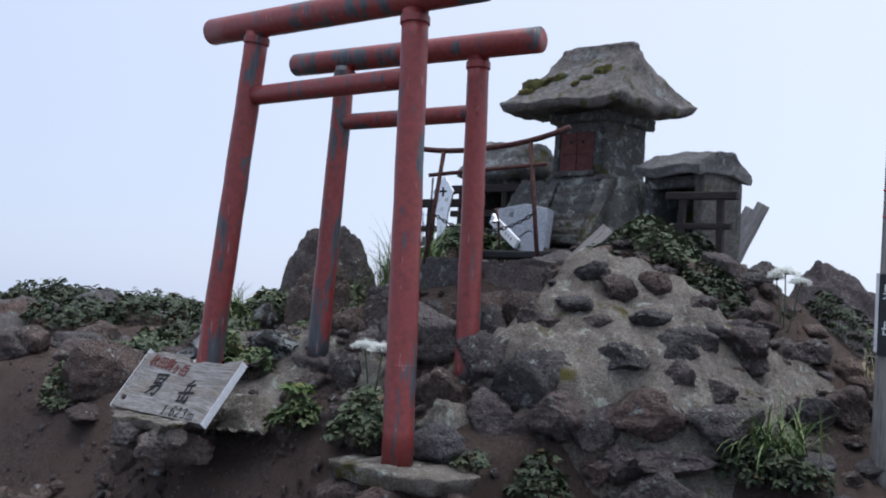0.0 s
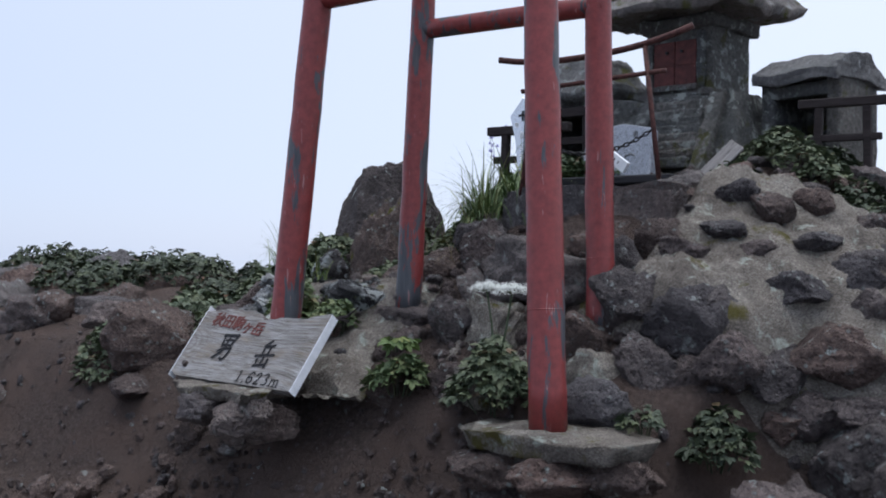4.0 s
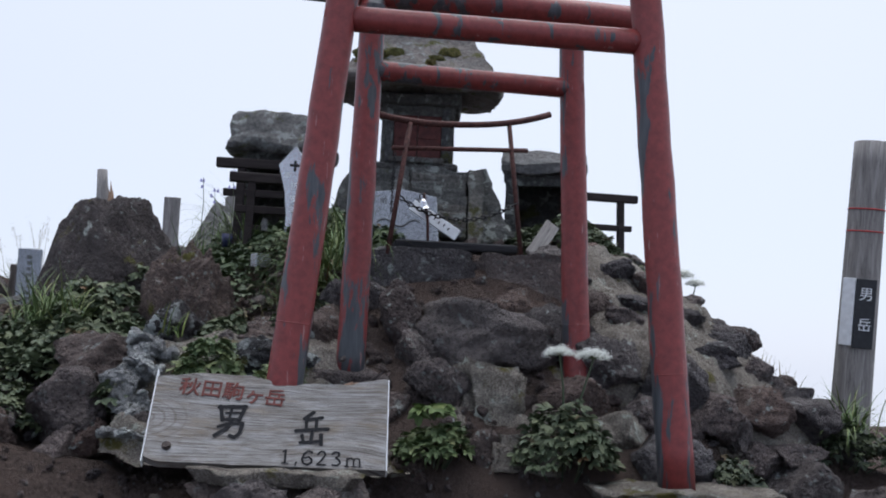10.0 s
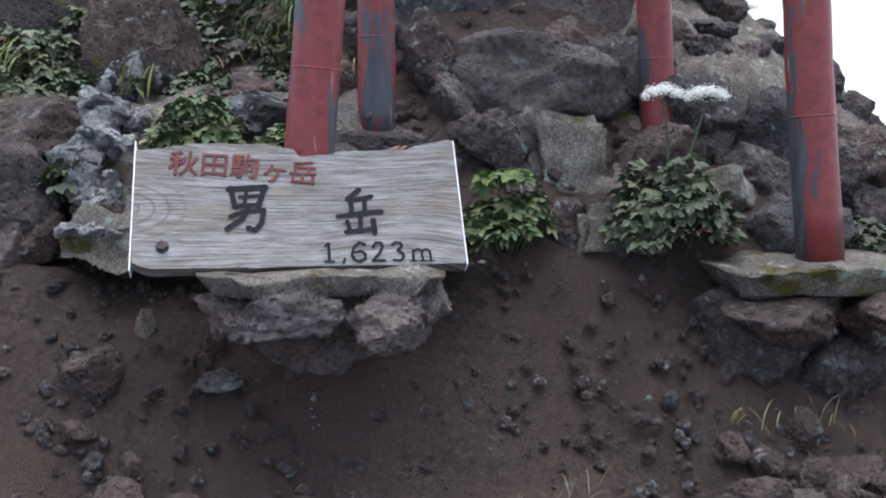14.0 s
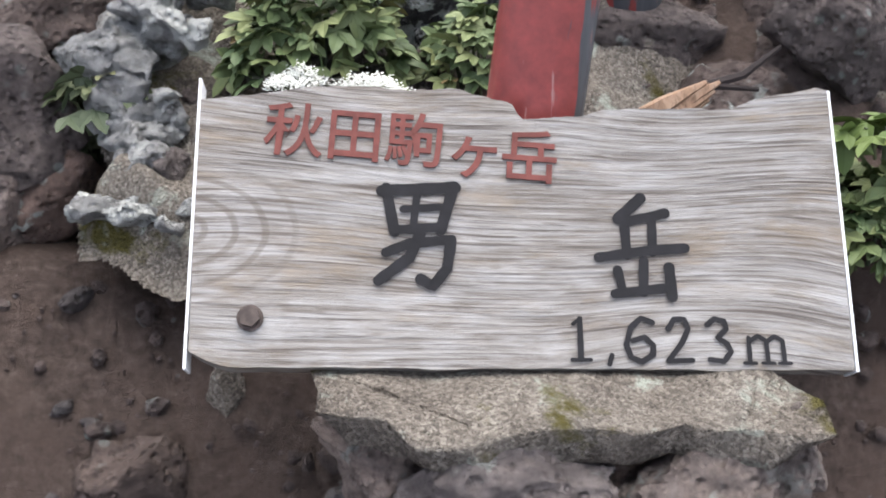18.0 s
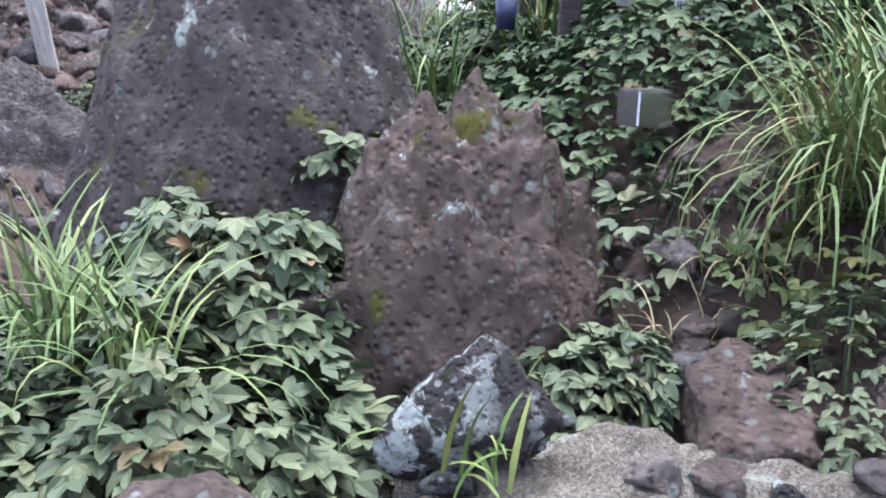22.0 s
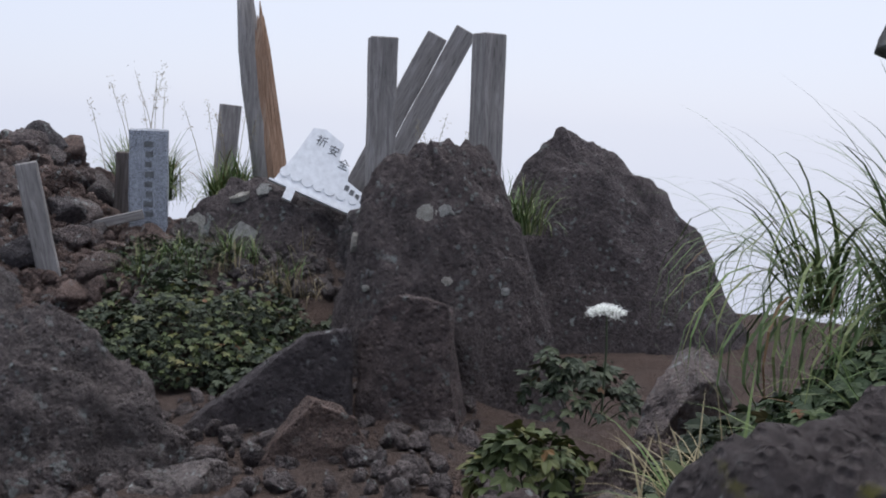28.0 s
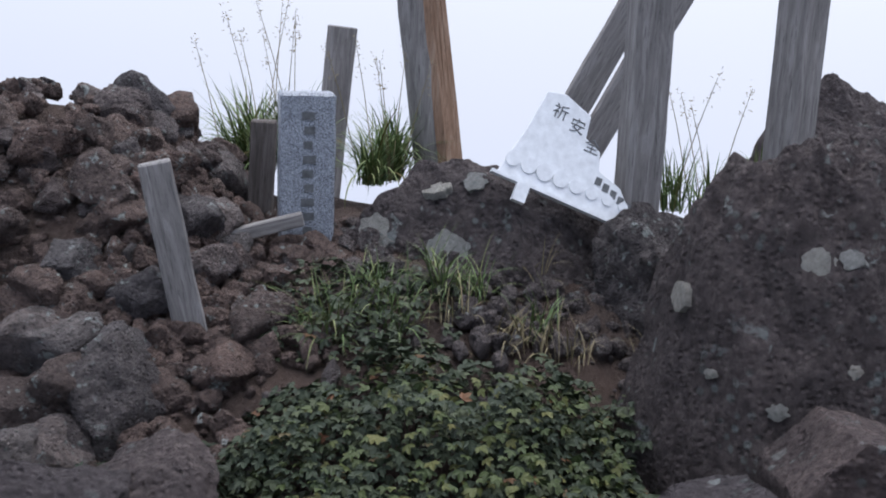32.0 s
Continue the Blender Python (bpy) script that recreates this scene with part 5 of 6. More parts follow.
part("lichen_crust", crust(), LICHENED, mound, "crumbling crust of white lichen", smooth=True)
st(-0.70, 0.80, 0.28, 0.18, 0.15, 0.11, LAVA_RED, 25)
st(-0.55, 0.66, 0.24, 0.08, 0.06, 0.07, LICHENED, 0)
st(-0.78, 0.62, 0.12, 0.16, 0.14, 0.12, LAVA, 45)
st(-0.66, 0.55, 0.02, 0.07, 0.06, 0.08, LAVA_RED, 75)
st(-0.12, 1.24, 0.40, 0.20, 0.10, 0.06, STONE, 5)
st(-0.05, 1.44, 0.52, 0.16, 0.10, 0.05, STONE, 10)
st(-0.14, 1.44, 0.56, 0.055, 0.035, 0.02, LICHEN, 10)
st(-0.75, 1.35, 0.45, 0.16, 0.13, 0.10, LAVA_RED, 0)
st(1.18, 1.55, 0.78, 0.18, 0.14, 0.10, STONE, 30)
st(1.36, 1.50, 0.66, 0.12, 0.11, 0.10, LAVA_RED, 0)
st(1.95, 1.45, 0.48, 0.11, 0.10, 0.08, LAVA, 30)
st(2.10, 1.68, 0.50, 0.11, 0.10, 0.09, LAVA_RED, 80)
st(1.62, 1.02, 0.20, 0.20, 0.16, 0.15, LAVA, 10)
st(1.95, 1.10, 0.18, 0.22, 0.14, 0.11, LAVA_RED, 15)
st(2.25, 1.22, 0.16, 0.18, 0.14, 0.11, LAVA, 50)
for k, (x, sx_) in enumerate(((0.54, 0.265), (1.03, 0.225))):
    b = roughen(box(2 * sx_, 0.5, 0.27, pose(x, 1.56, 0.555, 0, 0, 3 - 5 * k), 0.035, 2), 0.026, 5, k, 4)
    part("step_stone", b, STONE, mound, smooth=True)
rnd = random.Random(33)
for k in range(34):
    x, y = rnd.uniform(-0.5, 0.3), rnd.uniform(0.42, 1.0)
    a = rnd.uniform(0.015, 0.05)
    st(x, y, behind_sign(x, y, 0, 0, Vector((x, y, 0))) + 0.1 * a, a, a * 0.8, a * 0.6, (LAVA_RED, LAVA, STONE, BLACKLICHEN)[k % 4], rnd.uniform(0, 360), 60 + k % 9)
# dark stones set into the mortar flank, then loose ones over the rest
rnd = random.Random(11)
placed = []
for k in range(1500):
    x, y = rnd.uniform(-1.15, 2.75), rnd.uniform(0.42, 2.9)
    if 1.15 < x < 2.35 and 0.6 < y < 1.50 + 0.55 * (x - 1.3):
        continue
    if (0.3 < x < 1.25 and y > 1.28) or (-0.75 < x < 0.45 and y > 1.5) or (0.3 < x < 1.3 and y < 1.3) or y > 2.75 - 0.3 * max(0, x - 1.6):
        continue
    if x > 1.0 and y > 2.2 and x < 1.7:
        continue
    if -0.64 < x < 0.34 and y < 1.12:
        continue
    if height(x, y) < -0.05 or math.hypot(x - 0.25, y - 0.79) < 0.1:
        continue
    a = rnd.choice((0.05, 0.07, 0.10, 0.14)) * rnd.uniform(0.8, 1.25)
    if any(math.hypot(x - p, y - q) < 0.74 * (a + c) for p, q, c in placed):
        continue
    placed.append((x, y, a))
    if len(placed) > 150:
        break
    mt = rnd.choice((LAVA, LAVA_RED, LAVA_RED, STONE, MOSSY))
    st(x, y, height(x, y) + 0.02 + a * 0.15, a, a * rnd.uniform(0.7, 1), a * rnd.uniform(0.5, 0.8), mt, rnd.uniform(0, 360), 60 + k % 12, rnd.uniform(-25, 25))

# large dark stones bedded in the mortar flank
BEDDED = ((1.81, 1.13, 0.126, 0.061), (1.95, 1.34, 0.107, 0.078), (1.62, 0.90, 0.085, 0.063), (1.45, 0.84, 0.055, 0.04), (2.02, 1.24, 0.087, 0.07), (2.13, 1.36, 0.10, 0.085),
          (1.63, 1.22, 0.09, 0.045), (1.77, 1.42, 0.104, 0.045), (2.00, 1.79, 0.12, 0.073), (2.12, 1.72, 0.095, 0.07), (1.96, 1.61, 0.082, 0.042), (1.38, 1.06, 0.10, 0.056))
LOWER = ((1.70, 0.83, 0.15, 0.10, LAVA), (1.83, 0.94, 0.14, 0.10, LAVA), (1.58, 0.78, 0.12, 0.09, LAVA), (1.92, 0.98, 0.13, 0.08, LAVA), (2.13, 1.09, 0.19, 0.06, LAVA), (1.46, 0.97, 0.10, 0.06, STONE),
         (1.56, 1.43, 0.11, 0.075, LAVA_RED), (1.69, 1.57, 0.10, 0.08, LAVA_RED), (1.48, 1.22, 0.103, 0.05, LAVA), (1.28, 0.86, 0.085, 0.06, LAVA), (1.42, 1.42, 0.12, 0.06, LAVA), (1.85, 1.68, 0.10, 0.06, LAVA))
for k, (x, y, a, c) in enumerate(BEDDED):
    st(x, y, height(x, y) + bulge(x, y) + 0.018, a, a * 0.75, c, LAVA, 37 * k, 60 + k, 8)
for k, (x, y, a, c, mt) in enumerate(LOWER):
    st(x, y, height(x, y) + bulge(x, y) + (0.03 if y > 1.1 else -0.02), a, a * 0.75, c, mt, 53 * k, 61 + k % 11, 6)
rnd = random.Random(77)
near = [(x, y, a) for x, y, a, c in BEDDED] + [(x, y, a) for x, y, a, c, mt in LOWER]
for k in range(700):
    x, y = rnd.uniform(1.2, 2.36), rnd.uniform(0.95, 2.15)
    a = rnd.choice((0.025, 0.035, 0.05, 0.07)) * rnd.uniform(0.85, 1.2)
    if y < 1.35 and rnd.random() < 0.3 or y < 0.95 + 0.25 * step(1.6, 2.0, x) or any(math.hypot(x - p, y - q) < 1.02 * (a + c) for p, q, c in near) or len(near) > 150:
        continue
    near.append((x, y, a))
    st(x, y, height(x, y) + bulge(x, y) + 0.02, a, a * rnd.uniform(0.7, 1), a * rnd.uniform(0.45, 0.7), (LAVA, LAVA_RED, STONE)[k % 3], rnd.uniform(0, 360), 60 + k % 12, rnd.uniform(-20, 20))

# ---- cairn of loose stones ----
cairn = thing("cairn", "heap of loose brown and grey lava stones", "cairn")
rnd = random.Random(21)
for k in range(430):
    x, y = rnd.uniform(-4.9, -2.85), rnd.uniform(5.95, 7.6)
    a = rnd.choice((0.035, 0.05, 0.06, 0.08, 0.12)) * rnd.uniform(0.85, 1.25)
    if y < 6.35:
        a *= 1.15
    if (abs(x + 2.75) < 0.2 and y > 6.5) or (abs(x + 3.10) < 0.14 and y < 6.5) or len(cairn.children) > 280:
        continue
    rock(x, y, height(x, y) + a * 0.35, a, a * rnd.uniform(0.7, 1), a * rnd.uniform(0.5, 0.85), 60 + k % 12, rnd.choice((LAVA_RED, LAVA_RED, LAVA, STONE)), rnd.uniform(0, 360), rnd.uniform(-30, 30), parent=cairn, sub=3)
rock(-3.26, 6.12, 0.30, 0.17, 0.16, 0.17, 64, LAVA, 10, parent=cairn, sub=4)
rock(-3.62, 6.1, 0.22, 0.17, 0.14, 0.13, 66, LAVA_RED, 10, parent=cairn, sub=4)
rock(-3.9, 6.9, 1.02, 0.16, 0.15, 0.12, 68, LAVA_RED, 10, parent=cairn, sub=4)
rock(-4.2, 7.1, 1.07, 0.17, 0.15, 0.12, 63, LAVA_RED, 70, parent=cairn, sub=4)
rock(-3.5, 7.0, 0.96, 0.15, 0.14, 0.10, 62, LAVA_RED, 30, parent=cairn, sub=4)

rock(-3.55, 6.45, 0.46, 0.19, 0.16, 0.13, 61, LAVA_RED, 40, parent=cairn, sub=4)


def rubble(n, seed, mat, spots, lo, hi, name, label):
    """Loose small stones, too many to count, in one mesh."""
    r = random.Random(seed)
    kinds = []
    for k in range(5):
        me = rock_mesh(60 + k, mat, 2)
        kinds.append(([v.co.copy() for v in me.vertices], [list(f.vertices) for f in me.polygons]))
    vs, fs = [], []
    for _ in range(n):
        x0, x1, y0_, y1 = r.choice(spots)
        x, y = r.uniform(x0, x1), r.uniform(y0_, y1)
        s = lo + (hi - lo) * r.random() ** 2.5
        m = pose(x, y, height(x, y) + 0.25 * s, r.uniform(0, 360), r.uniform(0, 360), r.uniform(0, 360)) @ Matrix.Diagonal((s, s * r.uniform(0.6, 1), s * r.uniform(0.5, 0.9), 1))
        pv, pf = r.choice(kinds)
        o = len(vs)
        vs += [m @ p for p in pv]
        fs += [[o + i for i in f] for f in pf]
    me = bpy.data.meshes.new(name)
    me.from_pydata(vs, [], fs)
    me.materials.append(mat)
    return tagged(new(name, me), label, "rubble", kind="stuff")


rubble(1500, 5, LAVA_RED, [(-4.9, -2.8, 5.9, 7.5), (-4.4, -2.9, 5.9, 6.8), (-3.4, -2.6, 6.2, 7.2)], 0.02, 0.085, "cairn_rubble", "loose brown lava stones filling the cairn")
rubble(1700, 6, LAVA, [(-2.4, -0.6, 2.6, 5.2), (-2.9, -1.0, 4.0, 6.8), (-2.6, -1.2, 6.3, 7.2)], 0.008, 0.07, "path_rubble", "small dark stones scattered along the path")
rubble(1300, 7, LAVA_RED, [(-1.6, 0.3, 0.55, 1.7), (-0.4, 0.4, 0.9, 1.9), (0.2, 1.3, 0.5, 1.4), (0.3, 1.3, 1.5, 2.3)], 0.008, 0.045, "mound_rubble", "small brown stones lying between the mound's rocks")
rubble(700, 8, LAVA, [(1.4, 3.3, 0.2, 1.6), (-3.0, -0.5, -0.8, 0.7), (-0.6, 1.9, -0.7, 0.2)], 0.006, 0.04, "slope_rubble", "small dark stones on the earth slope")

rubble(90, 9, LAVA_RED, [(-0.95, -0.2, -0.5, 0.15), (-0.3, 0.35, -0.4, -0.05), (1.0, 1.7, -0.3, 0.15)], 0.03, 0.10, "bank_rubble", "brown stones half buried in the earth bank")

# flat pale stone and pebbles on the earth
flat = thing("flat_stone", "pale flat stone slab lying on dark earth", "stone slab")
slab([(0.96, -0.12), (1.2, 0.10), (1.43, 0.17), (1.7, 0.0), (1.62, -0.35), (1.2, -0.45)], -0.66, -0.56, 7, CONCRETE, flat, rough=0.012)


def pebbles(n, seed):
    r = random.Random(seed)
    b = bmesh.new()
    bmesh.ops.create_icosphere(b, subdivisions=1, radius=1.0)
    base = [v.co.copy() for v in b.verts]
    tris = [[v.index for v in f.verts] for f in b.faces]
    b.free()
    vs, fs = [], []
    for _ in range(n):
        if r.random() < 0.7:
            x, y = r.gauss(0.3, 0.9), r.uniform(-0.9, 0.42)
        else:
            x, y = r.uniform(-3.4, 3.4), r.uniform(-1.5, 5.2)
        s = 0.004 + 0.022 * r.random() ** 4
        m = pose(x, y, height(x, y) + 0.01, r.uniform(0, 360), r.uniform(0, 360), 0) @ Matrix.Diagonal((s, s * r.uniform(0.6, 1), s * r.uniform(0.5, 1), 1))
        o = len(vs)
        for p in base:
            vs.append(m @ (p * (1 + 0.35 * noise.noise(p * 1.5 + Vector((x * 50, y * 50, 0))))))
        fs += [[o + i for i in t] for t in tris]
    me = bpy.data.meshes.new("gravel")
    me.from_pydata(vs, [], fs)
    me.materials.append(LAVA_RED)
    return me


tagged(new("gravel", pebbles(5200, 3)), "small brown stones scattered over dark earth", "gravel", kind="stuff")


# ---- plants ----
def leaves(n, place, size, seed, mat, name, parent=None, lobes=3, droop=0.35):
    """Many small folded leaves, three leaflets each, at places given by place(random)."""
    r = random.Random(seed)
    vs, fs = [], []
    for _ in range(n):
        p, out = place(r)
        s = size * r.uniform(0.6, 1.25)
        az = math.atan2(out.y, out.x) + r.gauss(0, 0.7)
        m = Matrix.Translation(p) @ Matrix.Rotation(az, 4, "Z") @ Matrix.Rotation(droop + r.gauss(0, 0.4), 4, "Y") @ Matrix.Rotation(r.gauss(0, 0.35), 4, "X")
        o = len(vs)
        vs.append(m @ Vector((0, 0, 0)))
        for k in range(lobes):
            t = (k - (lobes - 1) / 2) * 0.95
            c, q = math.cos(t), math.sin(t)
            L = s * (1.0 if k == lobes // 2 else 0.82)

            def at(u, v, h):
                return m @ Vector((c * u * L - q * v * L, q * u * L + c * v * L, h * L))

            i = len(vs)
            vs += [at(0.42, 0.27, 0.05), at(0.75, 0.20, 0.0), at(1.0, 0, -0.12), at(0.75, -0.20, 0.0), at(0.42, -0.27, 0.05), at(0.5, 0, -0.04)]
            fs += [(o, i + 5, i), (i, i + 5, i + 1), (i + 1, i + 5, i + 2), (i + 2, i + 5, i + 3), (i + 3, i + 5, i + 4), (i + 4, i + 5, o)]
    me = bpy.data.meshes.new(name)
    me.from_pydata(vs, [], fs)
    me.materials.append(mat)
    ob = tagged(new(name, me), kind="stuff")
    if parent is not None:
        ob.parent = parent
    return ob


def mound_of(cx, cy, rx, ry, h, z=None, low=0.0):
    """Places over a low dome on the ground."""
    def place(r):
        while True:
            u, v = r.uniform(-1, 1), r.uniform(-1, 1)
            d = u * u + v * v
            if d < 1:
                break
        x, y = cx + u * rx, cy + v * ry
        g = height(x, y) if z is None else z
        lump = 0.75 + 0.5 * noise.noise(Vector((x * 6, y * 6, cx)))
        top = h * math.sqrt(1 - d) * lump
        return Vector((x, y, g + low + top * (1 - 0.55 * r.random() ** 2))), Vector((u + 0.01, v, 0))
    return place


def shrub(label, cx, cy, rx, ry, h, n, size, mat=None, z=None, seed=1, low=0.0, lobes=3, category="plant", name="shrub", stems=10):
    s = thing(name, label, category)
    pl = mound_of(cx, cy, rx, ry, h, z, low)
    leaves(n, pl, size, seed, mat or LEAF, "foliage", s, lobes)
    r = random.Random(seed)
    b = bmesh.new()
    for _ in range(stems):
        p, o = pl(r)
        q = Vector((cx + (p.x - cx) * 0.4, cy + (p.y - cy) * 0.4, (height(cx, cy) if z is None else z) - 0.03))
        rod([q, q.lerp(p, 0.5) + Vector((0, 0, 0.02)), p], [0.003, 0.0025, 0.0015], 5, False, b)
    tagged(part("stem", b, LEAF_DARK, s), kind="stuff")
    return s


def blades(b_vs, b_fs, root, n, length, spread, r, width=0.0035, up=1.0, dirn=None):
    for _ in range(n):
        az = r.uniform(0, 2 * math.pi) if dirn is None else r.gauss(dirn, 0.8)
        L = length * r.uniform(0.55, 1.1)
        lean = r.uniform(0.15, 1.0) * spread
        w = width * r.uniform(0.7, 1.2)
        p = root + Vector((r.gauss(0, 0.03), r.gauss(0, 0.03), 0))
        side = Vector((-math.sin(az), math.cos(az), 0))
        th = 1.5 * up - 0.9 * lean * r.random() ** 0.7
        o = len(b_vs)
        N = 7
        for k in range(N + 1):
            u = k / N
            ww = w * (1 - u) ** 0.6 * (0.6 + 0.8 * min(1, u * 3))
            b_vs += [p + side * ww, p - side * ww]
            th_k = th - lean * 2.7 * u ** 1.4
            p = p + Vector((math.cos(az) * math.cos(th_k), math.sin(az) * math.cos(th_k), math.sin(th_k))) * (L / N)
        for k in range(N):
            a = o + 2 * k
            b_fs.append((a, a + 1, a + 3, a + 2))


def tuft(label, x, y, n, length, spread=1.0, mat=None, z=None, seed=1, width=0.0035, roots=1, scatter=0.05, dirn=None, heads=0):
    t = thing("grass_tuft", label, "grass")
    r = random.Random(seed)
    vs, fs = [], []
    for _ in range(roots):
        px, py = x + r.gauss(0, scatter), y + r.gauss(0, scatter)
        blades(vs, fs, Vector((px, py, (height(px, py) if z is None else z) - 0.01)), n // roots, length, spread, r, width, 1.0, dirn)
    me = bpy.data.meshes.new("blades")
    me.from_pydata(vs, [], fs)
    me.materials.append(mat or GRASS)
    ob = tagged(new("blade_clump", me), kind="stuff")
    ob.parent = t
    for _ in range(heads):
        az = r.uniform(0, 6.28)
        root = Vector((x + r.gauss(0, scatter), y + r.gauss(0, scatter), (height(x, y) if z is None else z)))
        L = length * r.uniform(1.25, 1.8)
        tip = root + Vector((0.28 * L * math.cos(az), 0.28 * L * math.sin(az), L))
        st_ = part("stalk", rod([root, root.lerp(tip, 0.6) + Vector((0, 0, 0.05 * L)), tip], [0.0025, 0.002, 0.001], 5), STRAW, t)
        hv, hf = [], []
        for k in range(26):
            q = root.lerp(tip, r.uniform(0.78, 1.05)) + Vector((r.gauss(0, 0.012), r.gauss(0, 0.012), r.gauss(0, 0.012)))
            o = len(hv)
            d = Vector((r.gauss(0, 1), r.gauss(0, 1), r.gauss(0.3, 1))).normalized() * 0.018
            e = d.orthogonal().normalized() * 0.0025
            hv += [q, q + d * 0.5 + e, q + d, q + d * 0.5 - e]
            hf.append((o, o + 1, o + 2, o + 3))
        me = bpy.data.meshes.new("seed_head")
        me.from_pydata(hv, [], hf)
        me.materials.append(STRAW)
        o2 = new("seed_head", me)
        o2.parent = st_
    return t


def umbel(label, x, y, z0, top, heads, seed=1):
    """A white umbel flower: stem, rays and flat heads of tiny florets."""
    u = thing("white_umbel_flower", label, "flower")
    r = random.Random(seed)
    root = Vector((x, y, z0))
    for hx, hy, hz, rad in heads:
        c = root + Vector((hx, hy, top + hz))
        stem = part("stem", rod([root, root.lerp(c, 0.6) + Vector((0.006, 0, 0)), c - Vector((0, 0, 0.03))], [0.005, 0.004, 0.003], 6), LEAF, u)
        b = bmesh.new()
        flo = bmesh.new()
        for k in range(26):
            a, d = 2.4 * k, rad * math.sqrt((k + 0.5) / 26)
            q = c + Vector((d * math.cos(a), d * math.sin(a), -0.42 * d * d / rad + r.gauss(0, 0.003)))
            rod([c - Vector((0, 0, 0.03)), q], [0.0012, 0.001], 4, False, b)
            for _ in range(60):
                p = q + Vector((r.gauss(0, 1), r.gauss(0, 1), r.gauss(0, 0.7))) * rad * 0.135
                s = rad * r.uniform(0.028, 0.045)
                ring = [flo.verts.new(p + Vector((s * math.cos(t), s * math.sin(t), 0.2 * s))) for t in (0, 1.257, 2.513, 3.77, 5.027)]
                tip, low = flo.verts.new(p + Vector((0, 0, s * 0.7))), flo.verts.new(p - Vector((0, 0, s * 0.4)))
                for i in range(5):
                    flo.faces.new((ring[i], ring[(i + 1) % 5], tip))
                    flo.faces.new((ring[(i + 1) % 5], ring[i], low))
        part("ray_fan", b, LEAF, stem)
        part("floret_head", flo, PETAL, stem, "flat head of tiny white florets")
    return u


def bellflower(x, y, z0, h, bells, seed):
    r = random.Random(seed)
    f = thing("bellflower", "violet bellflower nodding on a thin stem", "flower", group="violet bellflowers")
    root = Vector((x, y, z0))
    part("stem", rod([root, root + Vector((0.01, 0, h * 0.6)), root + Vector((0.0, 0, h))], [0.0025, 0.002, 0.0012], 5), LEAF, f)
    for k in range(bells):
        c = root + Vector((r.gauss(0, 0.012), r.gauss(0, 0.012), h * (1 - 0.10 * (k // 2)) - 0.005))
        b = bmesh.new()
        rings = []
        for rr, zz in ((0.001, 0.0), (0.004, -0.003), (0.0052, -0.010), (0.0085, -0.017)):
            rings.append([b.verts.new(c + Vector((rr * math.cos(t * 0.785), rr * math.sin(t * 0.785), zz))) for t in range(8)])
        for r0, r1 in zip(rings, rings[1:]):
            for i in range(8):
                b.faces.new((r0[i], r0[(i + 1) % 8], r1[(i + 1) % 8], r1[i]))
        part("bell", b, VIOLET, f)


# ground cover on the mound top and flanks
shrub("dense low green leaves covering the mound top", -0.10, 2.08, 0.60, 0.42, 0.13, 2800, 0.036, LEAF_MOUND, None, 1, 0.03, stems=30)
shrub("green leaves growing against the shrine plinth", -0.30, 2.55, 0.35, 0.30, 0.10, 900, 0.036, LEAF_DARK, None, 2, 0.02)
shrub("low leafy cover on the shoulder of the mound", -0.50, 2.68, 0.28, 0.42, 0.34, 2400, 0.034, LEAF_MOUND, None, 3, 0.02)
shrub("leafy herbs over the edge of the slope", -0.86, 1.04, 0.30, 0.24, 0.34, 1100, 0.044, LEAF, None, 4, 0.14)
shrub("leafy herbs below a mossy boulder", -0.84, 1.36, 0.24, 0.20, 0.26, 800, 0.040, LEAF, 0.40, 160, 0.0)
shrub("dense dark herbs on the slope", -1.20, 1.28, 0.34, 0.26, 0.30, 1100, 0.038, LEAF_DARK, 0.22, 161, 0.0)
shrub("dense green herbs on the slope", -1.45, 0.92, 0.34, 0.28, 0.26, 900, 0.038, LEAF, 0.10, 162, 0.0)
shrub("green leaves over the mound before the side shrine", 1.42, 1.98, 0.36, 0.15, 0.15, 900, 0.032, LEAF, None, 163, 0.06)
shrub("green leaves hanging down the mound's flank", 1.76, 1.98, 0.17, 0.14, 0.14, 320, 0.032, LEAF_DARK, None, 164, 0.06)
shrub("low leaves between bedded stones", 1.30, 1.62, 0.16, 0.10, 0.10, 240, 0.030, LEAF, None, 165, 0.08)
shrub("small leafy herb beside a lava boulder", -0.33, 1.17, 0.14, 0.10, 0.13, 300, 0.036, LEAF, None, 5, 0.08)
shrub("low herb with reddish leaf tips", 0.02, 1.10, 0.17, 0.13, 0.09, 420, 0.022, LEAF, None, 6, 0.05)
shrub("bushy green herb behind the sign", -0.26, 0.57, 0.13, 0.10, 0.22, 340, 0.042, LEAF_FRESH, 0.17, 7, 0.02)
shrub("small green herb beside the gate post", 0.0, 0.57, 0.09, 0.08, 0.18, 170, 0.036, LEAF_FRESH, 0.17, 8, 0.02)
shrub("leafy herb at the foot of the gate", 1.02, 0.40, 0.18, 0.15, 0.34, 520, 0.040, LEAF, -0.03, 9, 0.0)
shrub("low leafy herb between sign and gate", 0.55, 0.39, 0.13, 0.11, 0.18, 300, 0.038, LEAF_FRESH, 0.0, 10, 0.0)
shrub("bright lime-green leaves on a herb", 0.555, 0.38, 0.06, 0.05, 0.05, 26, 0.055, LEAF_LIME, 0.165, 11, 0.0, stems=3)
shrub("small green herb on the ledge stones", -0.58, 0.55, 0.07, 0.06, 0.09, 45, 0.038, LEAF, 0.14, 12, 0.0)
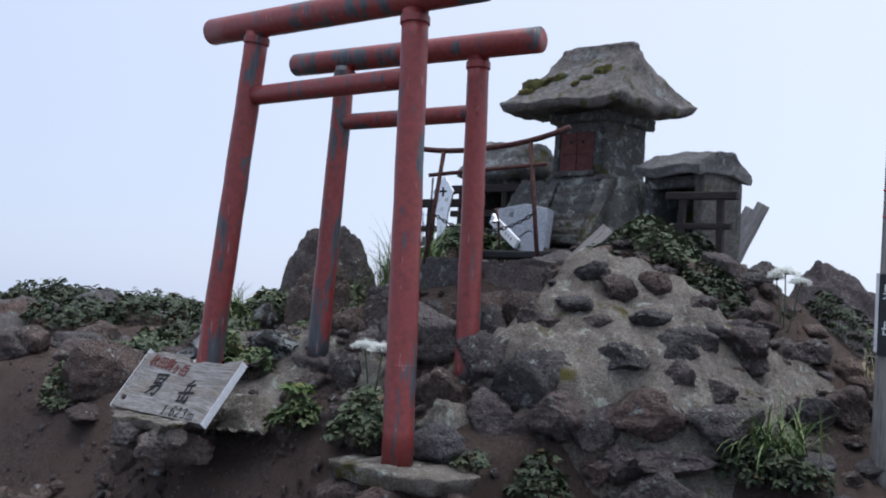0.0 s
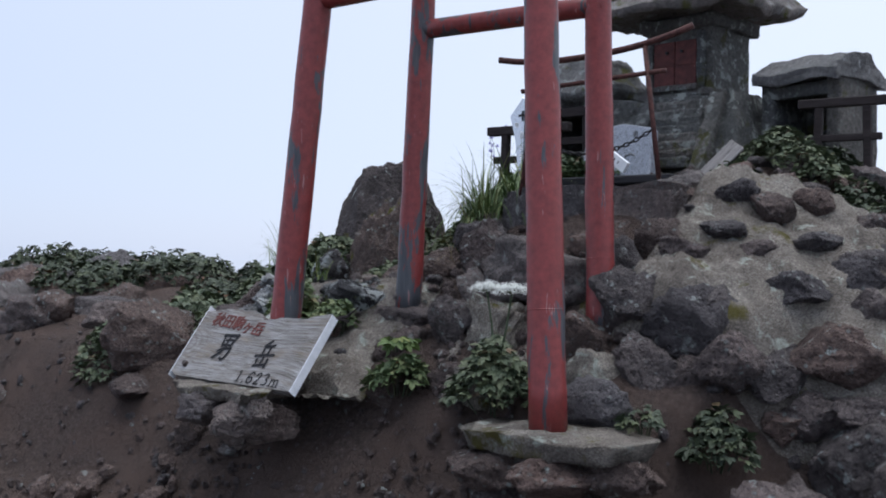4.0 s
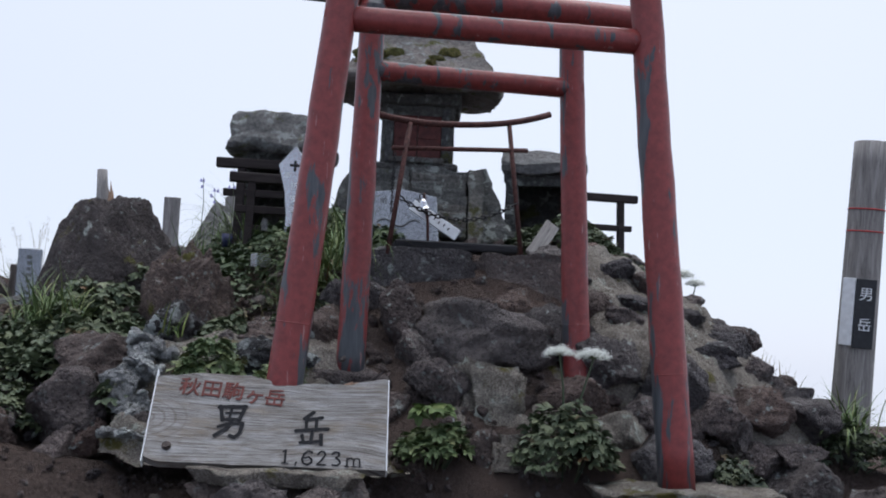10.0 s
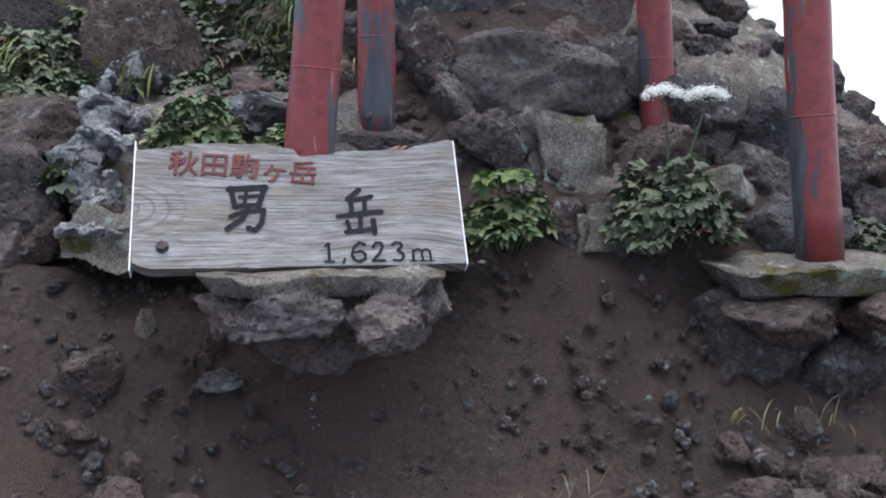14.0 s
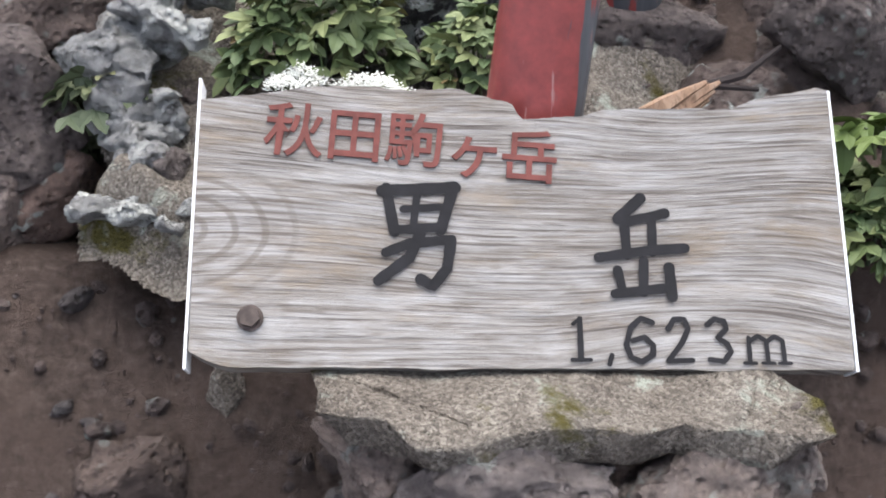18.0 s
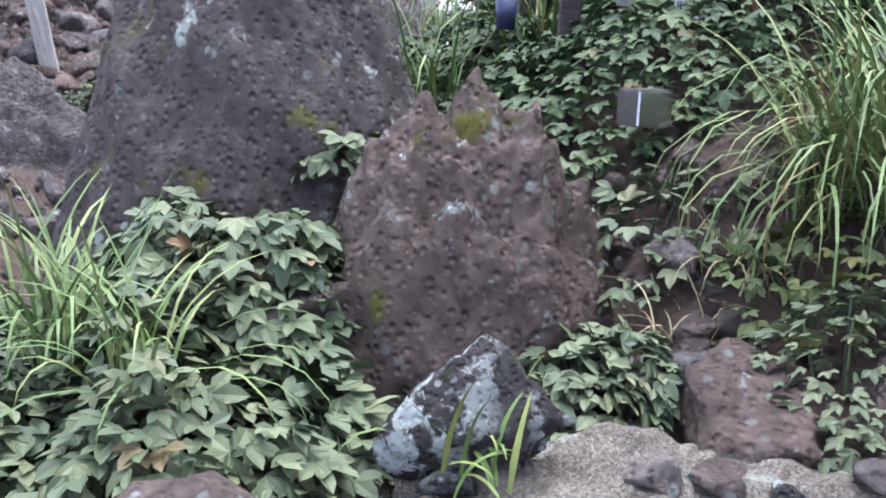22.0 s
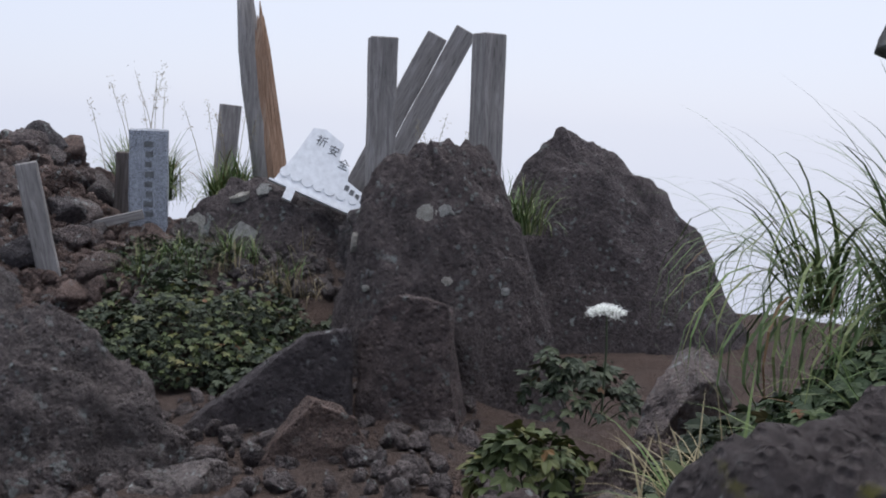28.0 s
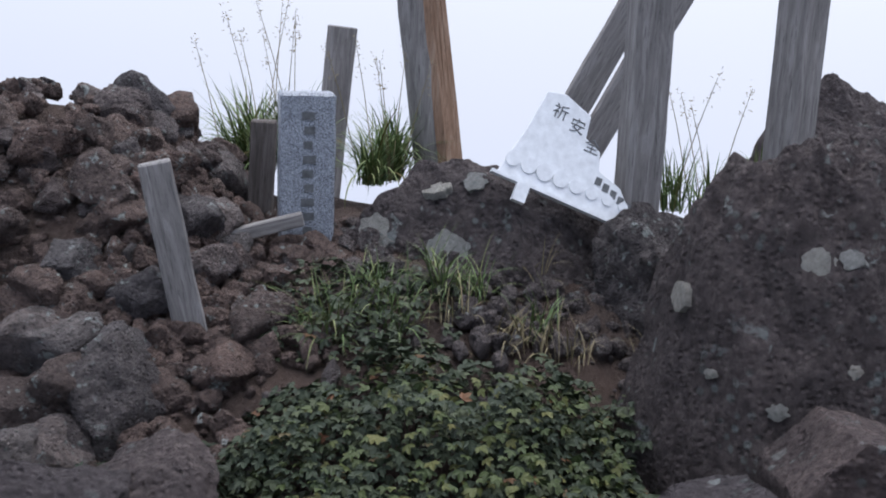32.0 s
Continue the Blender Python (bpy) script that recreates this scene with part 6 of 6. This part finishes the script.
shrub("dark herb under the mortar edge", 1.74, 0.66, 0.13, 0.11, 0.19, 260, 0.036, LEAF_DARK, -0.16, 13, 0.0)
shrub("leafy bush at the foot of the mound", 2.45, 1.25, 0.24, 0.18, 0.24, 600, 0.038, LEAF_DARK, -0.04, 14, 0.0)
shrub("green leaves below the side shrine", 1.32, 2.22, 0.42, 0.15, 0.13, 900, 0.036, LEAF_DARK, None, 15, 0.0)
shrub("leafy plant on the far flank of the mound", 1.95, 3.15, 0.22, 0.22, 0.30, 350, 0.036, LEAF_DARK, None, 16, 0.0)
shrub("yellow-green leaves beside lava stones", -0.93, 3.95, 0.20, 0.14, 0.20, 170, 0.058, LEAF_OLIVE, 0.22, 17, 0.02)
shrub("dense dark green bush before the boulders", -2.32, 5.95, 0.66, 0.50, 0.46, 5200, 0.030, LEAF_DARK, 0.10, 19, 0.0, stems=40)
shrub("olive new leaves at the top of a bush", -2.26, 5.82, 0.58, 0.42, 0.47, 1000, 0.030, LEAF_OLIVE, 0.12, 20, 0.0)
shrub("leaves creeping between boulders", -1.62, 6.2, 0.22, 0.30, 0.20, 420, 0.034, LEAF_DARK, 0.2, 21, 0.0)
shrub("leaves around a white umbel flower", -0.62, 5.1, 0.24, 0.2, 0.35, 300, 0.05, LEAF_DARK, 0.15, 22, 0.0)
shrub("green herb beside the footing stones", 1.62, 0.40, 0.07, 0.06, 0.08, 60, 0.03, LEAF_DARK, -0.04, 24, 0.0)
for k in range(12):
    r_ = random.Random(70 + k)
    x, y = -3.5 - 0.42 * k, 2.5 + r_.uniform(-0.6, 1.2)
    shrub("misty low alpine bush on the slope", x, y, 0.55, 0.45, 0.20 + 0.14 * r_.random(), 900, 0.05, LEAF_DARK, height(x, y), 70 + k, 0.0)
for k, (x, y, rx_, ry_, h_) in enumerate(((-1.20, 1.30, 0.26, 0.24, 0.16), (-1.02, 0.72, 0.22, 0.18, 0.14), (-1.55, 0.95, 0.30, 0.25, 0.15), (-1.35, 0.40, 0.26, 0.2, 0.13), (-1.9, 1.4, 0.35, 0.3, 0.2), (-0.72, 0.92, 0.16, 0.14, 0.1))):
    shrub("low green herbs covering the slope", x, y, rx_, ry_, h_, 620, 0.034, (LEAF_DARK, LEAF)[k % 2], None, 110 + k, 0.03)
shrub("low green herbs by the small shrine steps", 0.30, 1.95, 0.16, 0.22, 0.10, 320, 0.034, LEAF_MOUND, None, 120, 0.02)
shrub("creeping leaves over the path's edge", -1.9, 5.6, 0.3, 0.35, 0.2, 600, 0.036, LEAF_DARK, None, 121, 0.0)
shrub("low leaves at the cairn foot", -3.2, 5.75, 0.5, 0.25, 0.14, 600, 0.034, LEAF_DARK, None, 122, 0.0)
shrub("creeping leaves between bush and stone marker", -2.55, 6.45, 0.4, 0.25, 0.16, 420, 0.032, LEAF_DARK, None, 123, 0.0)
shrub("low leaves creeping between mound stones", -0.20, 1.48, 0.17, 0.14, 0.08, 110, 0.036, LEAF, None, 140, 0.02)
shrub("leaves and moss below the grass clump", 0.05, 1.30, 0.18, 0.10, 0.07, 130, 0.030, LEAF_OLIVE, None, 141, 0.03)
shrub("green leaves on the shoulder behind the gate", -0.62, 1.68, 0.16, 0.12, 0.12, 260, 0.036, LEAF, 0.58, 142, 0.0)
shrub("dark leaves before the cairn", -3.15, 5.25, 0.4, 0.28, 0.24, 800, 0.036, LEAF_DARK, None, 150, 0.0)
shrub("low dark leaves beside the path boulders", -3.6, 4.9, 0.45, 0.3, 0.2, 700, 0.036, LEAF_DARK, None, 151, 0.0)
tuft("thin dry grass scattered over the path edge", -1.9, 6.3, 160, 0.22, 1.1, STRAW, None, 31, 0.002, 8, 0.25)
tuft("thin green grass before the boulders", -2.25, 6.5, 220, 0.26, 1.0, GRASS, None, 32, 0.0025, 8, 0.2)
tuft("dry grass between mound stones", 0.0, 1.35, 120, 0.18, 1.2, STRAW, None, 33, 0.0018, 6, 0.12)
for k in range(4):
    shrub("leafy bush at the mound's far shoulder", -1.25 - 0.45 * k, 1.75 + 0.2 * (k % 2), 0.3, 0.28, 0.22, 600, 0.036, LEAF_DARK, None, 90 + k, 0.0)
tuft("large arching clump of fresh green grass", 0.14, 1.47, 430, 0.43, 1.6, GRASS, None, 1, 0.0031, 3, 0.05)
tuft("arching green grass beside the small shrine", -0.56, 2.45, 480, 0.44, 1.55, GRASS, None, 2, 0.0035, 4, 0.10)
tuft("green grass on the edge of the slope", -1.02, 1.12, 190, 0.30, 1.2, GRASS, 0.42, 3, 0.003, 4, 0.08)
tuft("small bright tuft growing on a black rock", -0.47, 0.93, 34, 0.15, 1.1, LEAF_LIME, 0.40, 4, 0.004, 1, 0.01)
tuft("grass hanging beside a herb at the mound foot", 2.52, 1.28, 120, 0.30, 1.3, GRASS, 0.08, 5, 0.0035, 3, 0.08)
tuft("dry and green grass by the path", -0.85, 2.75, 200, 0.34, 1.0, STRAW, None, 6, 0.0025, 4, 0.12)
tuft("feathery seeding grass behind the stone marker", -2.98, 7.75, 520, 0.46, 1.1, GRASS, 0.74, 7, 0.005, 3, 0.10, heads=9)
tuft("feathery seeding grass beside the trunk", -2.42, 7.8, 320, 0.40, 1.0, GRASS, 0.72, 8, 0.005, 3, 0.10, heads=6)
tuft("grass between the old posts", -1.12, 7.3, 220, 0.32, 0.7, GRASS, 0.72, 9, 0.0035, 3, 0.10, heads=5)
tuft("grass at the foot of the stone marker", -2.52, 6.45, 240, 0.36, 0.9, GRASS, 0.35, 10, 0.003, 4, 0.12)
tuft("grass arching over the path from the mound", -0.27, 3.0, 420, 0.56, 2.1, GRASS, 0.92, 21, 0.0035, 4, 0.10, 2.9)
shrub("yellow-green leaves under arching grass", -0.52, 3.05, 0.32, 0.26, 0.34, 1200, 0.040, LEAF_DARK, 0.46, 130, 0.0)
shrub("leafy herb with olive tips by mossy boulders", -0.98, 1.98, 0.14, 0.10, 0.10, 90, 0.04, LEAF_OLIVE, 0.84, 131, 0.0)
shrub("green herb between mossy boulders", -0.68, 1.60, 0.10, 0.09, 0.12, 110, 0.042, LEAF, 0.64, 132, 0.0)
tuft("grass growing from the boulder crack", -0.72, 6.3, 120, 0.35, 0.9, GRASS, 0.75, 11, 0.003, 2, 0.05)
tuft("grass by the summit pole", 2.55, 2.4, 220, 0.28, 0.8, STRAW, None, 12, 0.003, 4, 0.12)
tuft("grass at the cairn foot", -4.0, 5.6, 260, 0.30, 0.8, GRASS, None, 13, 0.003, 4, 0.15)
tuft("dry grass lying on the earth bank", 0.55, -0.15, 26, 0.12, 1.2, STRAW, None, 14, 0.0015, 3, 0.08)
tuft("dry grass lying on the earth bank", 1.28, 0.0, 22, 0.14, 1.2, STRAW, -0.42, 15, 0.0015, 2, 0.06)
umbel("white umbel flower leaning over herbs at the gate", 1.02, 0.40, 0.05, 0.36, ((-0.03, -0.02, 0.0, 0.055), (0.09, -0.03, -0.005, 0.06)), 1)
umbel("white umbel flowers behind the sign", -0.28, 0.45, 0.09, 0.145, ((0.0, 0.0, 0.0, 0.041), (0.10, 0.0, -0.010, 0.052)), 2)
umbel("white umbel flower among boulders", -0.56, 4.95, 0.2, 0.41, ((0.0, 0.0, 0.0, 0.07),), 3)
umbel("tall seeding umbel plant on the mound's edge", 2.00, 2.25, 0.45, 0.42, ((0.0, 0.0, 0.0, 0.07), (0.08, 0, -0.05, 0.05), (-0.06, 0.03, -0.03, 0.04)), 4)
for k, (x, y, h_, nb) in enumerate(((-0.40, 2.24, 0.40, 6), (-0.49, 2.24, 0.30, 5), (-0.09, 2.24, 0.40, 2), (-0.56, 2.30, 0.36, 3))):
    bellflower(x, y, 0.88, h_, nb, k)

# ---- small things about the shrine ----
def chain(parent, a, b_, n, sag, size=0.012):
    a, b_ = Vector(a), Vector(b_)
    for k in range(n):
        u = (k + 0.5) / n
        p = a.lerp(b_, u) - Vector((0, 0, sag * 4 * u * (1 - u)))
        d = (b_ - a).normalized() + Vector((0, 0, -sag * 4 * (1 - 2 * u) / (b_ - a).length))
        d.normalize()
        o = d.cross(Vector((0, 0, 1)) if k % 2 else Vector((0.3, 1, 0.2))).normalized()
        ring = [p + d * size * 1.3 * math.cos(t * 0.785) + o * size * 0.7 * math.sin(t * 0.785) for t in range(9)]
        part("chain_link", rod(ring, size * 0.28, 5, False), IRON, parent, smooth=True)


chain(it, (0.435, 1.37, 1.06), (0.985, 1.51, 1.08), 26, 0.09)
chain(it, (0.405, 1.36, 1.26), (0.40, 1.36, 0.98), 20, 0.0, 0.008)
bell = thing("hand_bell", "small tarnished bell hanging from an iron loop", "bell", pose(0.570, 1.70, 1.055, 0, -12, 0) @ Matrix.Scale(0.8, 4))
b = bmesh.new()
prof = [(0.004, 0.062), (0.016, 0.058), (0.022, 0.035), (0.026, 0.015), (0.036, 0.0)]
rings = [[b.verts.new((r0 * math.cos(t * 0.3927), r0 * math.sin(t * 0.3927), z)) for t in range(16)] for r0, z in prof]
for r0, r1 in zip(rings, rings[1:]):
    for i in range(16):
        b.faces.new((r0[i], r1[i], r1[(i + 1) % 16], r0[(i + 1) % 16]))
b.faces.new(rings[0])
part("body", b, STEEL, bell, smooth=True)
part("loop", rod([(0.016 * math.cos(t * 0.5236), 0, 0.075 + 0.018 * math.sin(t * 0.5236)) for t in range(13)], 0.0035, 6, False), IRON, bell, smooth=True)
stand = thing("bell_stake", "thin rusty stake that carries the bell", "stake")
part("rod", rod([(0.60, 1.72, 0.80), (0.59, 1.72, 1.0), (0.565, 1.712, 1.135)], 0.007, 8), RUST, stand, smooth=True)
plk = thing("votive_plank", "pale leaning plank with painted writing", "plank", pose(0.735, 1.70, 0.935, -10, -57, 0))
pb = part("plank", box(0.055, 0.02, 0.27, pose(0, 0, 0), 0.002), WHITE_PAINT, plk)
for k in range(6):
    part("writing_bar", box(0.014, 0.002, 0.007, pose(0.003 * (k % 2), -0.0105, 0.05 + 0.028 * k)), GREY_ENGRAVE, pb)
tray = thing("black_plank", "long black plank lying before the tablet", "plank", pose(0.72, 1.69, 0.855, 0, 0, 2))
part("board", box(0.58, 0.17, 0.04, None, 0.006), WOOD_BLACK, tray)
lean = thing("leaning_board", "grey weathered board leaning beside the plinth", "board", pose(1.10, 1.72, 0.86, -30, 35, 0))
part("board", box(0.075, 0.02, 0.24, None, 0.003), WOOD_GREY, lean)
bx_ = thing("steel_box", "small dull metal box half hidden in leaves", "box", pose(-0.185, 1.665, 0.735, 0, 0, 32) @ Matrix.Scale(0.85, 4))
part("case", box(0.09, 0.07, 0.075, None, 0.004, 2), STEEL, bx_)
tub = thing("blue_cup", "dark blue plastic cup in the grass", "cup", pose(-0.42, 2.32, 0.88))
part("cup", rod([(0, 0, 0), (0, 0, 0.07)], [0.024, 0.029], 18), BLUE, tub, smooth=True)
bot = thing("glass_disc", "round grey glass lid lying in dry grass", "lid", pose(-0.10, 1.37, 0.43, 25, 0, 0))
part("disc", rod([(0, 0, 0), (0, 0, 0.008)], [0.055, 0.05], 24), STEEL, bot, smooth=True)
spl = thing("split_wood", "splintered piece of fresh brown wood", "wood piece")
for k in range(6):
    part("splinter", rod([(0.13 + 0.006 * k, 0.30, 0.165 + 0.012 * (k % 3)), (0.19 + 0.008 * k, 0.30 + 0.008 * (k % 2), 0.205 + 0.012 * (k % 3)), (0.25 + 0.006 * k, 0.31, 0.235 + 0.012 * (k % 3))], [0.016, 0.014, 0.003], 5), WOOD_SPLIT, spl)
twig = thing("twig", "thin dead twig on the ledge", "twig")
part("branch", rod([(0.21, 0.31, 0.225), (0.27, 0.33, 0.25), (0.32, 0.34, 0.262), (0.37, 0.35, 0.30)], [0.008, 0.007, 0.006, 0.003], 6), WOOD_DARK, twig)
part("branch", rod([(0.27, 0.33, 0.25), (0.34, 0.33, 0.245)], [0.006, 0.003], 6), WOOD_DARK, twig)
# engraving
part("cross_slot", extrude([(-0.006, -0.03), (0.006, -0.03), (0.006, -0.006), (0.026, -0.006), (0.026, 0.006), (0.006, 0.006), (0.006, 0.024), (-0.006, 0.024), (-0.006, 0.006), (-0.026, 0.006), (-0.026, -0.006), (-0.006, -0.006)], 0.004, pose(0, -0.0025, 0.352)), INK, plate, "cross-shaped slot")
for ch, x, z, s in (("奉", -0.052, 0.290, 0.032), ("納", 0.018, 0.290, 0.032), ("祈", -0.020, 0.232, 0.042), ("安", -0.020, 0.168, 0.042), ("全", -0.020, 0.122, 0.042)):
    lettering(ch, s, x, z, PALE_ENGRAVE, plate, y=-0.001, depth=0.001)
for k in range(4):
    part("writing_bar", box(0.012, 0.002, 0.003, pose(0.0, -0.001, 0.085 + 0.009 * k)), GREY_ENGRAVE, plate)
slab_ob = tab.children[0]
lettering("納", 0.04, -0.09, 0.205, GREY_ENGRAVE, slab_ob, y=-0.001, depth=0.001)
lettering("奉", 0.04, 0.085, 0.205, GREY_ENGRAVE, slab_ob, y=-0.001, depth=0.001)
part("carved_line", rod([(-0.10 + 0.022 * k, -0.001, 0.10 + 0.02 * math.sin(k * 0.9)) for k in range(11)], 0.004, 6), GREY_ENGRAVE, slab_ob)
gs_ob = gs.children[0]
for k in range(9):
    part("writing_bar", box(0.05 - 0.008 * (k % 3), 0.004, 0.03, pose(0.005 * (k % 2), -0.061, 0.64 - 0.055 * k)), GREY_ENGRAVE, gs_ob)
pq_ob = pq.children[0]
for ch, x, z in (("祈", -0.13, 0.30), ("安", -0.05, 0.275), ("全", 0.03, 0.225)):
    lettering(ch, 0.065, x, z, GREY_ENGRAVE, pq_ob, y=-0.001, depth=0.001)
for k in range(8):
    w_ = 0.034 - 0.003 * abs(k - 2)
    part("oval_boss", rod([(-0.21 + 0.066 * k, 0.0, 0.075), (-0.21 + 0.066 * k, -0.006, 0.075)], w_, 18), WHITE_PAINT, pq_ob, "raised oval")
for k in range(5):
    part("writing_bar", box(0.025, 0.003, 0.03, pose(0.13 + 0.035 * k, -0.001, 0.115 - 0.012 * k)), GREY_ENGRAVE, pq_ob)
part("base_rail", box(0.58, 0.03, 0.012, pose(0.02, 0, -0.006)), WHITE_PAINT, pq)
for x in (-0.14, 0.25):
    part("foot", box(0.05, 0.03, 0.07, pose(x, -0.01, -0.075)), WHITE_PAINT, pq)
off_post = thing("fallen_stake", "short pale squared stake lying among stones", "stake", pose(-3.02, 6.85, 0.66, 0, 76, 8))
part("stake", box(0.05, 0.05, 0.28, None, 0.004), WOOD_GREY, off_post)
arch = thing("pale_label", "small rounded pale plastic label stuck in leaves", "label", pose(-0.20, 1.95, 0.94, -8, 0, 10))
part("plate", extrude([(0.015 * math.cos(math.pi * k / 10), 0.045 + 0.015 * math.sin(math.pi * k / 10)) for k in range(11)] + [(-0.015, 0.0), (0.015, 0.0)], 0.003), PALE_ROOF, arch)
